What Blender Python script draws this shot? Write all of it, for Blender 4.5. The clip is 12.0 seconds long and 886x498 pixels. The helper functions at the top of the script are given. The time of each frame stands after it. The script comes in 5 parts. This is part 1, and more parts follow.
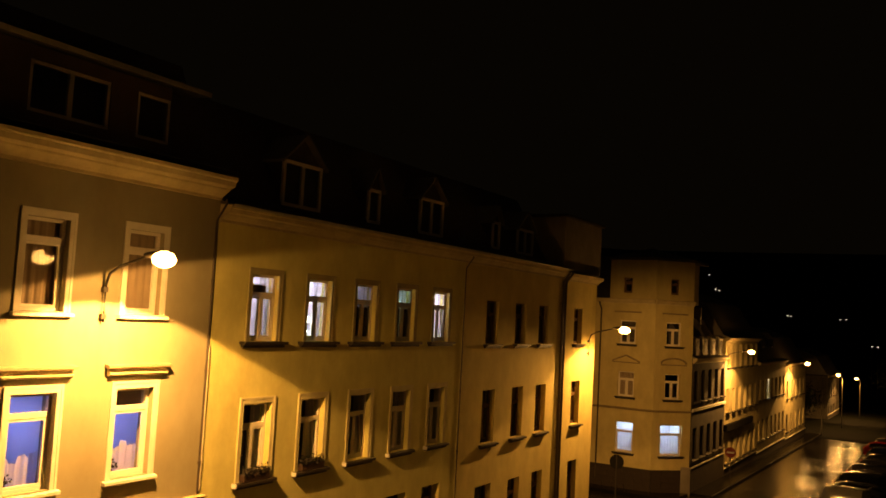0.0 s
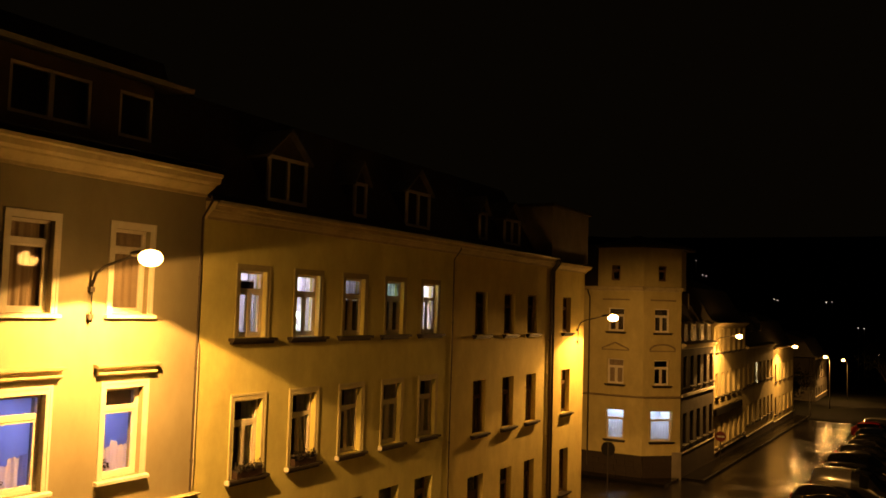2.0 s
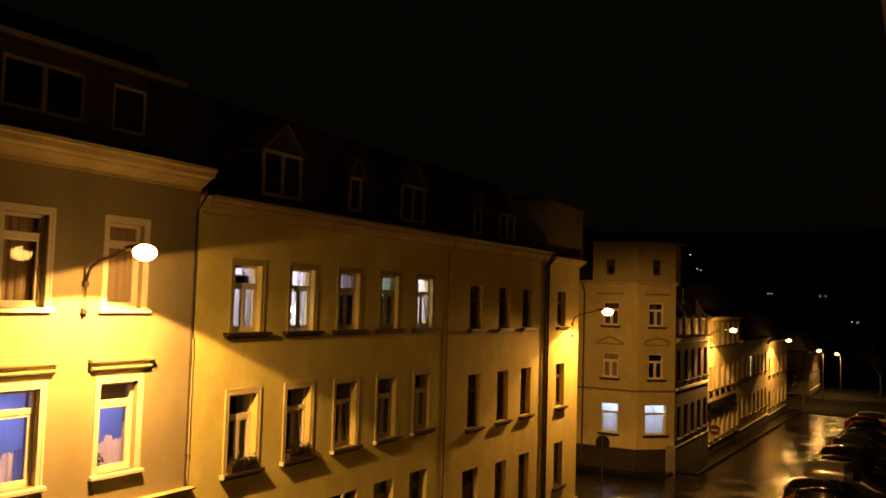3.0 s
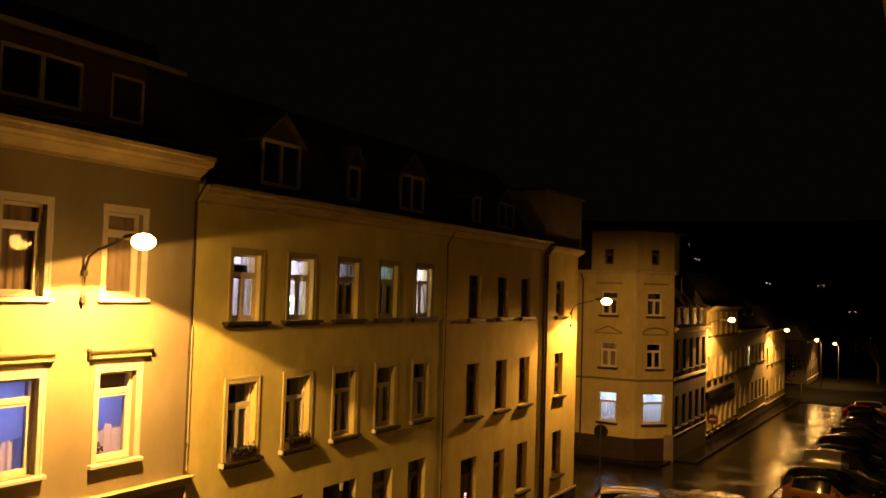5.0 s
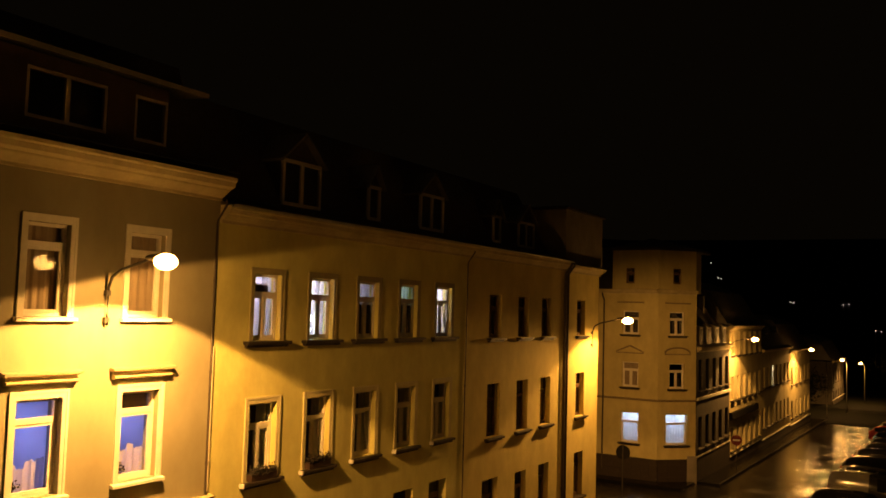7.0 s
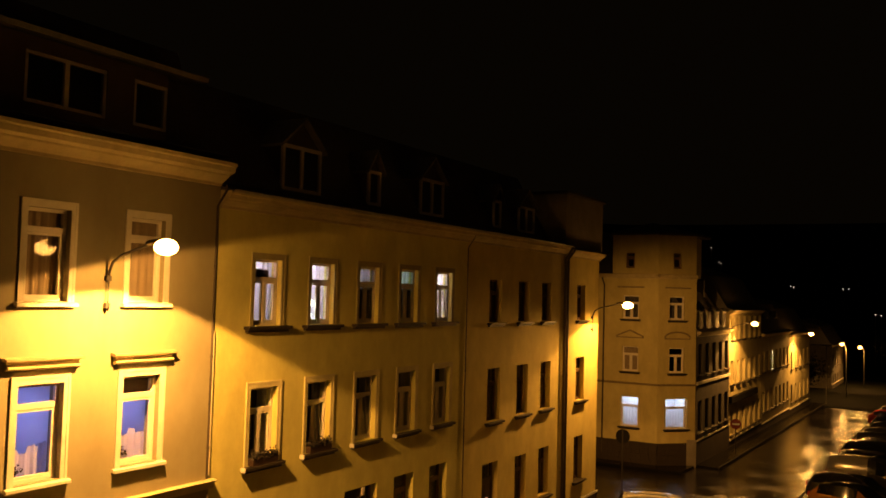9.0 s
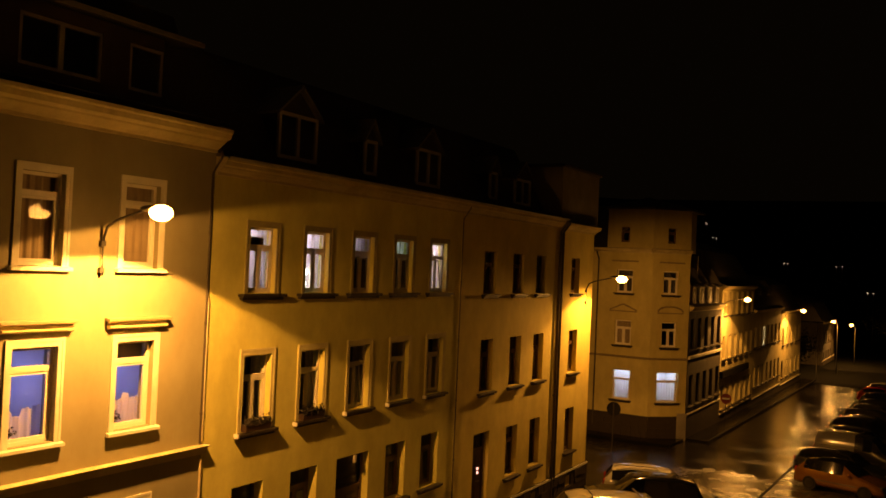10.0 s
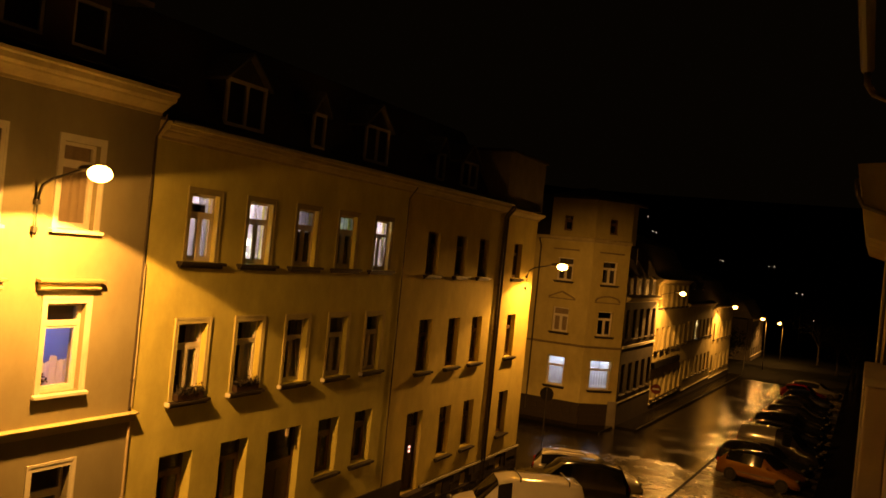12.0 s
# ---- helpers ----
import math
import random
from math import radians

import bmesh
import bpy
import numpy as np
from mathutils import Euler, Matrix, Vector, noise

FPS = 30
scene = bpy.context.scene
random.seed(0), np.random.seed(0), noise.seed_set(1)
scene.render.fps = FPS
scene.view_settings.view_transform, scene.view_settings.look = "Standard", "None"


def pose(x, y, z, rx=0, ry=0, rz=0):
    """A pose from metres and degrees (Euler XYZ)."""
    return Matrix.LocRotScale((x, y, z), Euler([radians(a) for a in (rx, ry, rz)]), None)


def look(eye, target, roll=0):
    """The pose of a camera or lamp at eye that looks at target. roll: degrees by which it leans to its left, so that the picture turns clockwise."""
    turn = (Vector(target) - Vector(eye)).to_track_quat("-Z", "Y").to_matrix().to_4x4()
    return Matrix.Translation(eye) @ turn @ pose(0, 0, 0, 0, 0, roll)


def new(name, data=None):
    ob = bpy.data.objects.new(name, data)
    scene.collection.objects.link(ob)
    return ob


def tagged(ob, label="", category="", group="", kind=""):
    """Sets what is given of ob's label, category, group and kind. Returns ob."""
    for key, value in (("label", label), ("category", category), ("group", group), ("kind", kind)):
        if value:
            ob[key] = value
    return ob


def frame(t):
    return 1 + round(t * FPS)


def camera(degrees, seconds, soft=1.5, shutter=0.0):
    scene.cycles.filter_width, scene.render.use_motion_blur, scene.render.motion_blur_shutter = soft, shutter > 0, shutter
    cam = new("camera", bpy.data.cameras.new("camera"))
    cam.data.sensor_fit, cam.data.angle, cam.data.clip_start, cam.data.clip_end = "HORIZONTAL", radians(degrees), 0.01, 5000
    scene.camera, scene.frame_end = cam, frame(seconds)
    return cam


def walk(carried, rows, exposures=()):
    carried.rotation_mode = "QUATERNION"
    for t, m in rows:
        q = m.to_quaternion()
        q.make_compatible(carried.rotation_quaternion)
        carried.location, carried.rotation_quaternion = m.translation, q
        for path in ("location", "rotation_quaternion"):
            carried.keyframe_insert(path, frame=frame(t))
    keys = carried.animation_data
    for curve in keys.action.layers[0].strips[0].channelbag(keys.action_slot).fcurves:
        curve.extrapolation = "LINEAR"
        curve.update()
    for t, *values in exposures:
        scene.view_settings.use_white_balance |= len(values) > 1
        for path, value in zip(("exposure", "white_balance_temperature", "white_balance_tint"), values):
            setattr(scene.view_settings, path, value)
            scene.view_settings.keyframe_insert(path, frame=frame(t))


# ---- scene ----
H = 8.1          # eye height above the road below the window
cam = camera(54.33, 12.0, soft=1.65)
PATH = [
    (0.0, 30.39, 4.39, -3.09), (0.5, 30.29, 4.30, -2.58), (1.0, 30.11, 4.14, -2.22), (1.5, 29.90, 4.02, -1.90),
    (2.0, 29.66, 3.88, -1.71), (2.5, 29.44, 3.75, -1.62), (3.0, 29.32, 3.51, -1.67), (5.0, 29.24, 2.81, -1.72),
    (5.5, 29.48, 2.95, -1.73), (6.0, 29.84, 3.22, -1.68), (6.5, 30.19, 3.56, -1.68), (7.0, 30.58, 4.06, -1.65),
    (9.0, 30.60, 3.06, -1.58), (9.5, 30.39, 1.79, -1.98), (10.0, 30.25, 1.14, -2.57), (10.5, 29.04, 0.48, -3.27),
    (11.0, 27.25, 0.14, -4.04), (11.5, 26.74, 0.02, -5.17), (12.0, 26.47, 0.07, -5.74),
]
walk(cam, [(t, pose(0, 0, H, 90 + p, r, w - 90)) for t, w, p, r in PATH],
     [(0.0, 0.22, 6550, 28), (7.0, 0.22, 6550, 28), (9.0, 0.15, 7100, 31), (9.5, -0.1, 7600, 34), (10.5, -0.12, 7900, 35), (12.0, -0.12, 7800, 33)])

# ---- world and lights ----
world = bpy.data.worlds.new("night")
scene.world = world
world.use_nodes = True
wb = world.node_tree.nodes["Background"]
wb.inputs[0].default_value = (1.0, 0.72, 0.30, 1)
wb.inputs[1].default_value = 0.0015
SODIUM = (1.0, 0.495, 0.095)
LAMP_POWER = 2600


# ---- materials ----
def mat(name, col, rough=0.7, metal=0.0, var=0.15, scale=3.0, bump=0.0, bscale=40.0, stain=0.0, col2=None, spec=0.5):
    m = bpy.data.materials.new(name)
    m.use_nodes = True
    nt = m.node_tree
    p = nt.nodes["Principled BSDF"]
    p.inputs["Roughness"].default_value = rough
    p.inputs["Metallic"].default_value = metal
    p.inputs["Specular IOR Level"].default_value = spec
    tc = nt.nodes.new("ShaderNodeTexCoord")
    n1 = nt.nodes.new("ShaderNodeTexNoise")
    n1.inputs["Scale"].default_value = scale
    n1.inputs["Detail"].default_value = 6
    n1.inputs["Roughness"].default_value = 0.65
    nt.links.new(tc.outputs["Object"], n1.inputs["Vector"])
    ramp = nt.nodes.new("ShaderNodeValToRGB")
    ramp.color_ramp.elements[0].position = 0.3
    ramp.color_ramp.elements[1].position = 0.7
    lo = [c * (1 - var) for c in (col2 or col)]
    hi = [min(1, c * (1 + var * 0.5)) for c in col]
    ramp.color_ramp.elements[0].color = (*lo, 1)
    ramp.color_ramp.elements[1].color = (*hi, 1)
    nt.links.new(n1.outputs[0], ramp.inputs[0])
    out = ramp.outputs[0]
    if stain:
        # streaks drawn out downwards
        mp = nt.nodes.new("ShaderNodeMapping")
        mp.inputs["Scale"].default_value = (0.9, 0.9, 0.45)
        nt.links.new(tc.outputs["Object"], mp.inputs[0])
        n2 = nt.nodes.new("ShaderNodeTexNoise")
        n2.inputs["Scale"].default_value = 1.3
        n2.inputs["Detail"].default_value = 8
        n2.inputs["Roughness"].default_value = 0.7
        nt.links.new(mp.outputs[0], n2.inputs["Vector"])
        r2 = nt.nodes.new("ShaderNodeValToRGB")
        r2.color_ramp.elements[0].position, r2.color_ramp.elements[1].position = 0.36, 0.62
        g = 1 - stain
        r2.color_ramp.elements[0].color = (g, g * 0.97, g * 0.92, 1)
        r2.color_ramp.elements[1].color = (1, 1, 1, 1)
        nt.links.new(n2.outputs[0], r2.inputs[0])
        mx = nt.nodes.new("ShaderNodeMix")
        mx.data_type, mx.blend_type = "RGBA", "MULTIPLY"
        mx.inputs[0].default_value = 1
        nt.links.new(out, mx.inputs[6])
        nt.links.new(r2.outputs[0], mx.inputs[7])
        out = mx.outputs[2]
    nt.links.new(out, p.inputs["Base Color"])
    if bump:
        n3 = nt.nodes.new("ShaderNodeTexNoise")
        n3.inputs["Scale"].default_value = bscale
        n3.inputs["Detail"].default_value = 4
        nt.links.new(tc.outputs["Object"], n3.inputs["Vector"])
        b = nt.nodes.new("ShaderNodeBump")
        b.inputs["Strength"].default_value = bump
        b.inputs["Distance"].default_value = 0.02
        nt.links.new(n3.outputs[0], b.inputs["Height"])
        nt.links.new(b.outputs[0], p.inputs["Normal"])
    return m


def glass_mat(name, tint, see=0.75, rough=0.03):
    """Thin window glass: clear with a gloss that grows at grazing angles."""
    m = bpy.data.materials.new(name)
    m.use_nodes = True
    nt = m.node_tree
    nt.nodes.remove(nt.nodes["Principled BSDF"])
    out = nt.nodes["Material Output"]
    tr = nt.nodes.new("ShaderNodeBsdfTransparent")
    tr.inputs[0].default_value = (*[c * see for c in tint], 1)
    gl = nt.nodes.new("ShaderNodeBsdfGlossy")
    gl.inputs["Roughness"].default_value = rough
    fr = nt.nodes.new("ShaderNodeFresnel")
    fr.inputs[0].default_value = 1.5
    mx = nt.nodes.new("ShaderNodeMixShader")
    nt.links.new(fr.outputs[0], mx.inputs[0])
    nt.links.new(tr.outputs[0], mx.inputs[1])
    nt.links.new(gl.outputs[0], mx.inputs[2])
    nt.links.new(mx.outputs[0], out.inputs[0])
    return m


def glow(name, col, strength):
    m = bpy.data.materials.new(name)
    m.use_nodes = True
    p = m.node_tree.nodes["Principled BSDF"]
    p.inputs["Base Color"].default_value = (*col, 1)
    p.inputs["Emission Color"].default_value = (*col, 1)
    p.inputs["Emission Strength"].default_value = strength
    return m


def wet_mat(name, col, lo, hi, scale, var=0.35):
    """Rain-wet road: films of water with dull, rougher patches between."""
    m = mat(name, col, 0.3, var=var, scale=1.2, bump=0.38, bscale=26)
    nt = m.node_tree
    p = nt.nodes["Principled BSDF"]
    tc = nt.nodes["Texture Coordinate"]
    n = nt.nodes.new("ShaderNodeTexNoise")
    n.inputs["Scale"].default_value = scale
    n.inputs["Detail"].default_value = 8
    n.inputs["Roughness"].default_value = 0.62
    nt.links.new(tc.outputs["Object"], n.inputs["Vector"])
    r = nt.nodes.new("ShaderNodeMapRange")
    r.inputs[1].default_value, r.inputs[2].default_value = 0.44, 0.64
    r.inputs[3].default_value, r.inputs[4].default_value = lo, hi
    nt.links.new(n.outputs[0], r.inputs[0])
    nt.links.new(r.outputs[0], p.inputs["Roughness"])
    return m


M_WALL_A = mat("plaster_cream", (0.312, 0.284, 0.172), 0.85, var=0.08, scale=0.8, bump=0.2, bscale=55, stain=0.12)
M_WALL_B = mat("plaster_yellow_ochre", (0.74, 0.70, 0.235), 0.88, var=0.12, scale=0.9, bump=0.35, bscale=45, stain=0.15)
M_WALL_H = mat("plaster_ochre", (0.735, 0.63, 0.21), 0.88, var=0.12, scale=0.9, bump=0.35, bscale=45, stain=0.14)
M_WALL_C = mat("plaster_pale", (0.72, 0.62, 0.42), 0.85, var=0.12, scale=0.8, bump=0.2, bscale=50, stain=0.18)
M_WALL_D = mat("plaster_row", (0.56, 0.49, 0.24), 0.85, var=0.15, scale=0.7, bump=0.2, bscale=50, stain=0.2)
M_WALL_E = mat("plaster_grey", (0.30, 0.27, 0.22), 0.88, var=0.2, scale=0.7, bump=0.2, bscale=50, stain=0.25)
# near-black: the dimness of the weakly lit houses is put into this colour
M_WALL_F = mat("plaster_dimmed", (0.075, 0.065, 0.05), 0.9, var=0.25, scale=0.7, bump=0.2, bscale=50, stain=0.3)
M_WALL_G = mat("plaster_yellow", (0.58, 0.50, 0.21), 0.85, var=0.12, scale=0.8, bump=0.2, bscale=50, stain=0.18)
# dark brown: shadow lines of the corner house's hoods and ledge, put into colour
M_HOOD = mat("hood_shadow_brown", (0.27, 0.21, 0.11), 0.8, var=0.2, scale=3, bump=0.2, bscale=40)
M_CLAD = mat("brown_cladding", (0.12, 0.085, 0.06), 0.6, var=0.25, scale=2, bump=0.2, bscale=20)
M_TRIM = mat("trim_paint", (0.74, 0.72, 0.60), 0.7, var=0.10, scale=2.5, bump=0.12, bscale=70, stain=0.14)
M_TRIM_D = mat("dull_trim_paint", (0.40, 0.36, 0.17), 0.8, var=0.15, scale=2.5, bump=0.12, bscale=70, stain=0.2)
M_TRIM_B = mat("ochre_trim_paint", (0.66, 0.61, 0.32), 0.75, var=0.12, scale=2.5, bump=0.12, bscale=70, stain=0.16)
M_CORN = mat("cornice_paint", (0.62, 0.54, 0.30), 0.8, var=0.15, scale=1.5, bump=0.2, bscale=40, stain=0.25)
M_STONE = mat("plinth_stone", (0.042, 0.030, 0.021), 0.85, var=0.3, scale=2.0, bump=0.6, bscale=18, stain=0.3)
M_SLATE = mat("slate", (0.075, 0.066, 0.058), 0.5, var=0.35, scale=4, bump=0.4, bscale=12)
M_ZINC = mat("zinc", (0.30, 0.29, 0.27), 0.5, metal=0.6, var=0.25, scale=4, bump=0.1)
M_PIPE = mat("painted_pipe", (0.58, 0.49, 0.31), 0.55, var=0.2, scale=4)
M_PIPE_D = mat("dark_pipe", (0.06, 0.045, 0.03), 0.5, var=0.3, scale=4)
M_FRAME = mat("white_window_frame", (0.72, 0.68, 0.58), 0.45, var=0.08, scale=5)
M_FRAME_D = mat("brown_window_frame", (0.13, 0.075, 0.035), 0.5, var=0.25, scale=8)
M_CAP = mat("hood_cap_paint", (0.30, 0.24, 0.13), 0.7, var=0.25, scale=3, bump=0.2)
M_SILL = mat("metal_sill", (0.036, 0.028, 0.02), 0.55, metal=0.1, var=0.25, scale=6)
M_DOOR = mat("dark_door_wood", (0.075, 0.04, 0.02), 0.5, var=0.35, scale=5, bump=0.2, bscale=25)
M_CURTAIN = mat("curtain_cloth", (0.62, 0.60, 0.58), 0.9, var=0.12, scale=6, bump=0.1, bscale=120)
M_DRAPE = mat("beige_drape", (0.34, 0.27, 0.18), 0.9, var=0.15, scale=5, bump=0.1, bscale=120)
_t = M_CURTAIN.node_tree
_tr = _t.nodes.new("ShaderNodeBsdfTranslucent")
_tr.inputs[0].default_value = (0.75, 0.74, 0.72, 1)
_mx = _t.nodes.new("ShaderNodeMixShader")
_mx.inputs[0].default_value = 0.55
_t.links.new(_t.nodes["Principled BSDF"].outputs[0], _mx.inputs[1])
_t.links.new(_tr.outputs[0], _mx.inputs[2])
_t.links.new(_mx.outputs[0], _t.nodes["Material Output"].inputs[0])
M_ROOM = mat("room_paint", (0.72, 0.70, 0.68), 0.9, var=0.06, scale=1.5)
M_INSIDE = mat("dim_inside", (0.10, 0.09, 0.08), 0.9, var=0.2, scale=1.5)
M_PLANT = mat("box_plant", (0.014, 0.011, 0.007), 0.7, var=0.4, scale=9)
M_BOX = mat("planter_brown", (0.045, 0.022, 0.012), 0.7, var=0.3, scale=6)
M_POLE = mat("lamp_pole_metal", (0.10, 0.09, 0.075), 0.5, metal=0.7, var=0.25, scale=6)
M_CARGLASS = mat("car_glass", (0.012, 0.012, 0.014), 0.06, var=0.1, spec=0.8)
M_AWNING = mat("black_awning", (0.010, 0.009, 0.008), 0.9, var=0.3, scale=3, spec=0.1)
M_STEEL = mat("galvanised_steel", (0.20, 0.19, 0.17), 0.55, metal=0.3, var=0.2, scale=4)
M_GLASS = glass_mat("window_glass", (1, 1, 1), 0.85)
M_LAMP = glow("sodium_bowl", (1.0, 0.495, 0.095), 36)
M_FAR = glow("far_bulb", (1.0, 0.82, 0.55), 2)
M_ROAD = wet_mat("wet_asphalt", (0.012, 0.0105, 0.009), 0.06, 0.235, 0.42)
M_GLARE = wet_mat("glare_asphalt", (0.18, 0.16, 0.10), 0.15, 0.36, 0.8, 0.75)
M_PARK = wet_mat("wet_paving_blocks", (0.10, 0.09, 0.062), 0.20, 0.45, 0.7)
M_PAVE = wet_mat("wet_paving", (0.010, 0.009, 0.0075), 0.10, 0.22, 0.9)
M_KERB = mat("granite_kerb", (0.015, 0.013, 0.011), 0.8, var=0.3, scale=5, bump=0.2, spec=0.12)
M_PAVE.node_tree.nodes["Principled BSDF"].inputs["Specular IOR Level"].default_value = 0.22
M_FAR_GROUND = mat("dark_far_ground", (0.0045, 0.005, 0.003), 0.95, var=0.4, scale=0.25, spec=0.05)


# ---- mesh tools ----
def box(bm, x0, x1, y0, y1, z0, z1, bev=0.0):
    g = bmesh.ops.create_cube(bm, size=1.0, matrix=Matrix.Translation(((x0 + x1) / 2, (y0 + y1) / 2, (z0 + z1) / 2)) @ Matrix.Diagonal((x1 - x0, y1 - y0, z1 - z0, 1)))
    if bev:
        es = list({e for v in g["verts"] for e in v.link_edges})
        bmesh.ops.bevel(bm, geom=es, offset=bev, segments=2, affect="EDGES", profile=0.5)


def quad(bm, *pts):
    bm.faces.new([bm.verts.new(p) for p in pts])


def prism(bm, prof, x0, x1):
    """A profile of (y, z) points drawn out from x0 to x1."""
    a = [bm.verts.new((x0, y, z)) for y, z in prof]
    b = [bm.verts.new((x1, y, z)) for y, z in prof]
    n = len(prof)
    for i in range(n):
        bm.faces.new((a[i], a[(i + 1) % n], b[(i + 1) % n], b[i]))
    bm.faces.new(a[::-1])
    bm.faces.new(b)


def tube(bm, pts, r, seg=10, r1=None):
    """A round tube along points."""
    rings = []
    n = len(pts)
    pts = [Vector(p) for p in pts]
    for i, p in enumerate(pts):
        d = (pts[min(i + 1, n - 1)] - pts[max(i - 1, 0)]).normalized()
        q = d.to_track_quat("Z", "Y")
        rr = r if r1 is None else r + (r1 - r) * i / (n - 1)
        rings.append([bm.verts.new(p + q @ Vector((rr * math.cos(a), rr * math.sin(a), 0))) for a in [2 * math.pi * k / seg for k in range(seg)]])
    for a, b in zip(rings, rings[1:]):
        for k in range(seg):
            bm.faces.new((a[k], a[(k + 1) % seg], b[(k + 1) % seg], b[k]))
    bm.faces.new(rings[0][::-1])
    bm.faces.new(rings[-1])


def ellipsoid(bm, c, r, u=16, v=10):
    bmesh.ops.create_uvsphere(bm, u_segments=u, v_segments=v, radius=1, matrix=Matrix.Translation(c) @ Matrix.Diagonal((*r, 1)))


def mesh_of(name, bm, material, smooth=False):
    if material is not M_GLASS:
        bmesh.ops.recalc_face_normals(bm, faces=bm.faces)
    me = bpy.data.meshes.new(name)
    bm.to_mesh(me)
    bm.free()
    me.materials.append(material)
    if smooth:
        for p in me.polygons:
            p.use_smooth = True
    return me


def hang(ob, parent):
    ob.parent = parent
    ob.matrix_parent_inverse = parent.matrix_world.inverted()
    return ob


def part(name, bm, material, parent=None, label="", m=None, smooth=False):
    me = bm if isinstance(bm, bpy.types.Mesh) else mesh_of(name, bm, material, smooth)
    ob = new(name, me)
    if m is not None:
        ob.matrix_basis = m
        ob.matrix_world = m
    if parent is not None:
        hang(ob, parent)
    if label:
        ob["label"] = label
    return ob


def thing(name, at, label, category, group="", kind="", rz=0):
    ob = new(name)
    ob.matrix_basis = pose(*at, 0, 0, rz)
    ob.matrix_world = ob.matrix_basis
    return tagged(ob, label, category, group, kind)


def ground(x):
    """Height of the street, which falls away from the window."""
    return float(np.interp(x, (-200, 0, 25, 53, 75, 115, 400, 3000), (7.0, 0.05, -0.85, -1.9, -2.3, -2.9, -6.0, -20.0)))


# ---- facades ----
def facade_mesh(length, z0, z1, holes, thick=0.38):
    """A wall with rectangular openings that go through it. holes: (u0, u1, z0, z1)."""
    bm = bmesh.new()
    us = sorted({0.0, length, *[h[0] for h in holes], *[h[1] for h in holes]})
    zs = sorted({z0, z1, *[h[2] for h in holes], *[h[3] for h in holes]})
    inside = lambda u, z: any(h[0] < u < h[1] and h[2] < z < h[3] for h in holes)
    for a, b in zip(us, us[1:]):
        for c, d in zip(zs, zs[1:]):
            if not inside((a + b) / 2, (c + d) / 2):
                quad(bm, (a, 0, c), (b, 0, c), (b, 0, d), (a, 0, d))
                quad(bm, (a, thick, c), (a, thick, d), (b, thick, d), (b, thick, c))
    for u0, u1, a, b in holes:
        quad(bm, (u0, 0, a), (u0, thick, a), (u0, thick, b), (u0, 0, b))
        quad(bm, (u1, 0, a), (u1, 0, b), (u1, thick, b), (u1, thick, a))
        quad(bm, (u0, 0, a), (u1, 0, a), (u1, thick, a), (u0, thick, a))
        quad(bm, (u0, 0, b), (u0, thick, b), (u1, thick, b), (u1, 0, b))
    for u in (0, length):
        quad(bm, (u, 0, z0), (u, thick, z0), (u, thick, z1), (u, 0, z1))
    for z in (z0, z1):
        quad(bm, (0, 0, z), (length, 0, z), (length, thick, z), (0, thick, z))
    bmesh.ops.remove_doubles(bm, verts=bm.verts, dist=0.0005)
    return bm


CACHE = {}


def cached(key, make):
    if key not in CACHE:
        CACHE[key] = make()
    return CACHE[key]


def curtain_mesh(w, h, seed, scallop=0.0, cloth=None, fold=1.0):
    rng = random.Random(seed)
    bm = bmesh.new()
    n = max(12, int(w * 45))
    ph, k = rng.random() * 6, rng.uniform(26, 36)
    row = []
    for i in range(n + 1):
        u = -w / 2 + w * i / n
        y = fold * (0.022 * math.sin(k * u + ph) + 0.01 * math.sin(2.3 * k * u))
        row.append((bm.verts.new((u, y, 0)), bm.verts.new((u * 0.99, y * 0.7, h * (1 + scallop * math.sin(9 * u + ph) + scallop * 0.6 * math.sin(23 * u) + scallop * 0.35 * math.sin(57 * u))))))
    for a, b in zip(row, row[1:]):
        bm.faces.new((a[0], b[0], b[1], a[1]))
    return mesh_of("curtain", bm, cloth or M_CURTAIN, True)


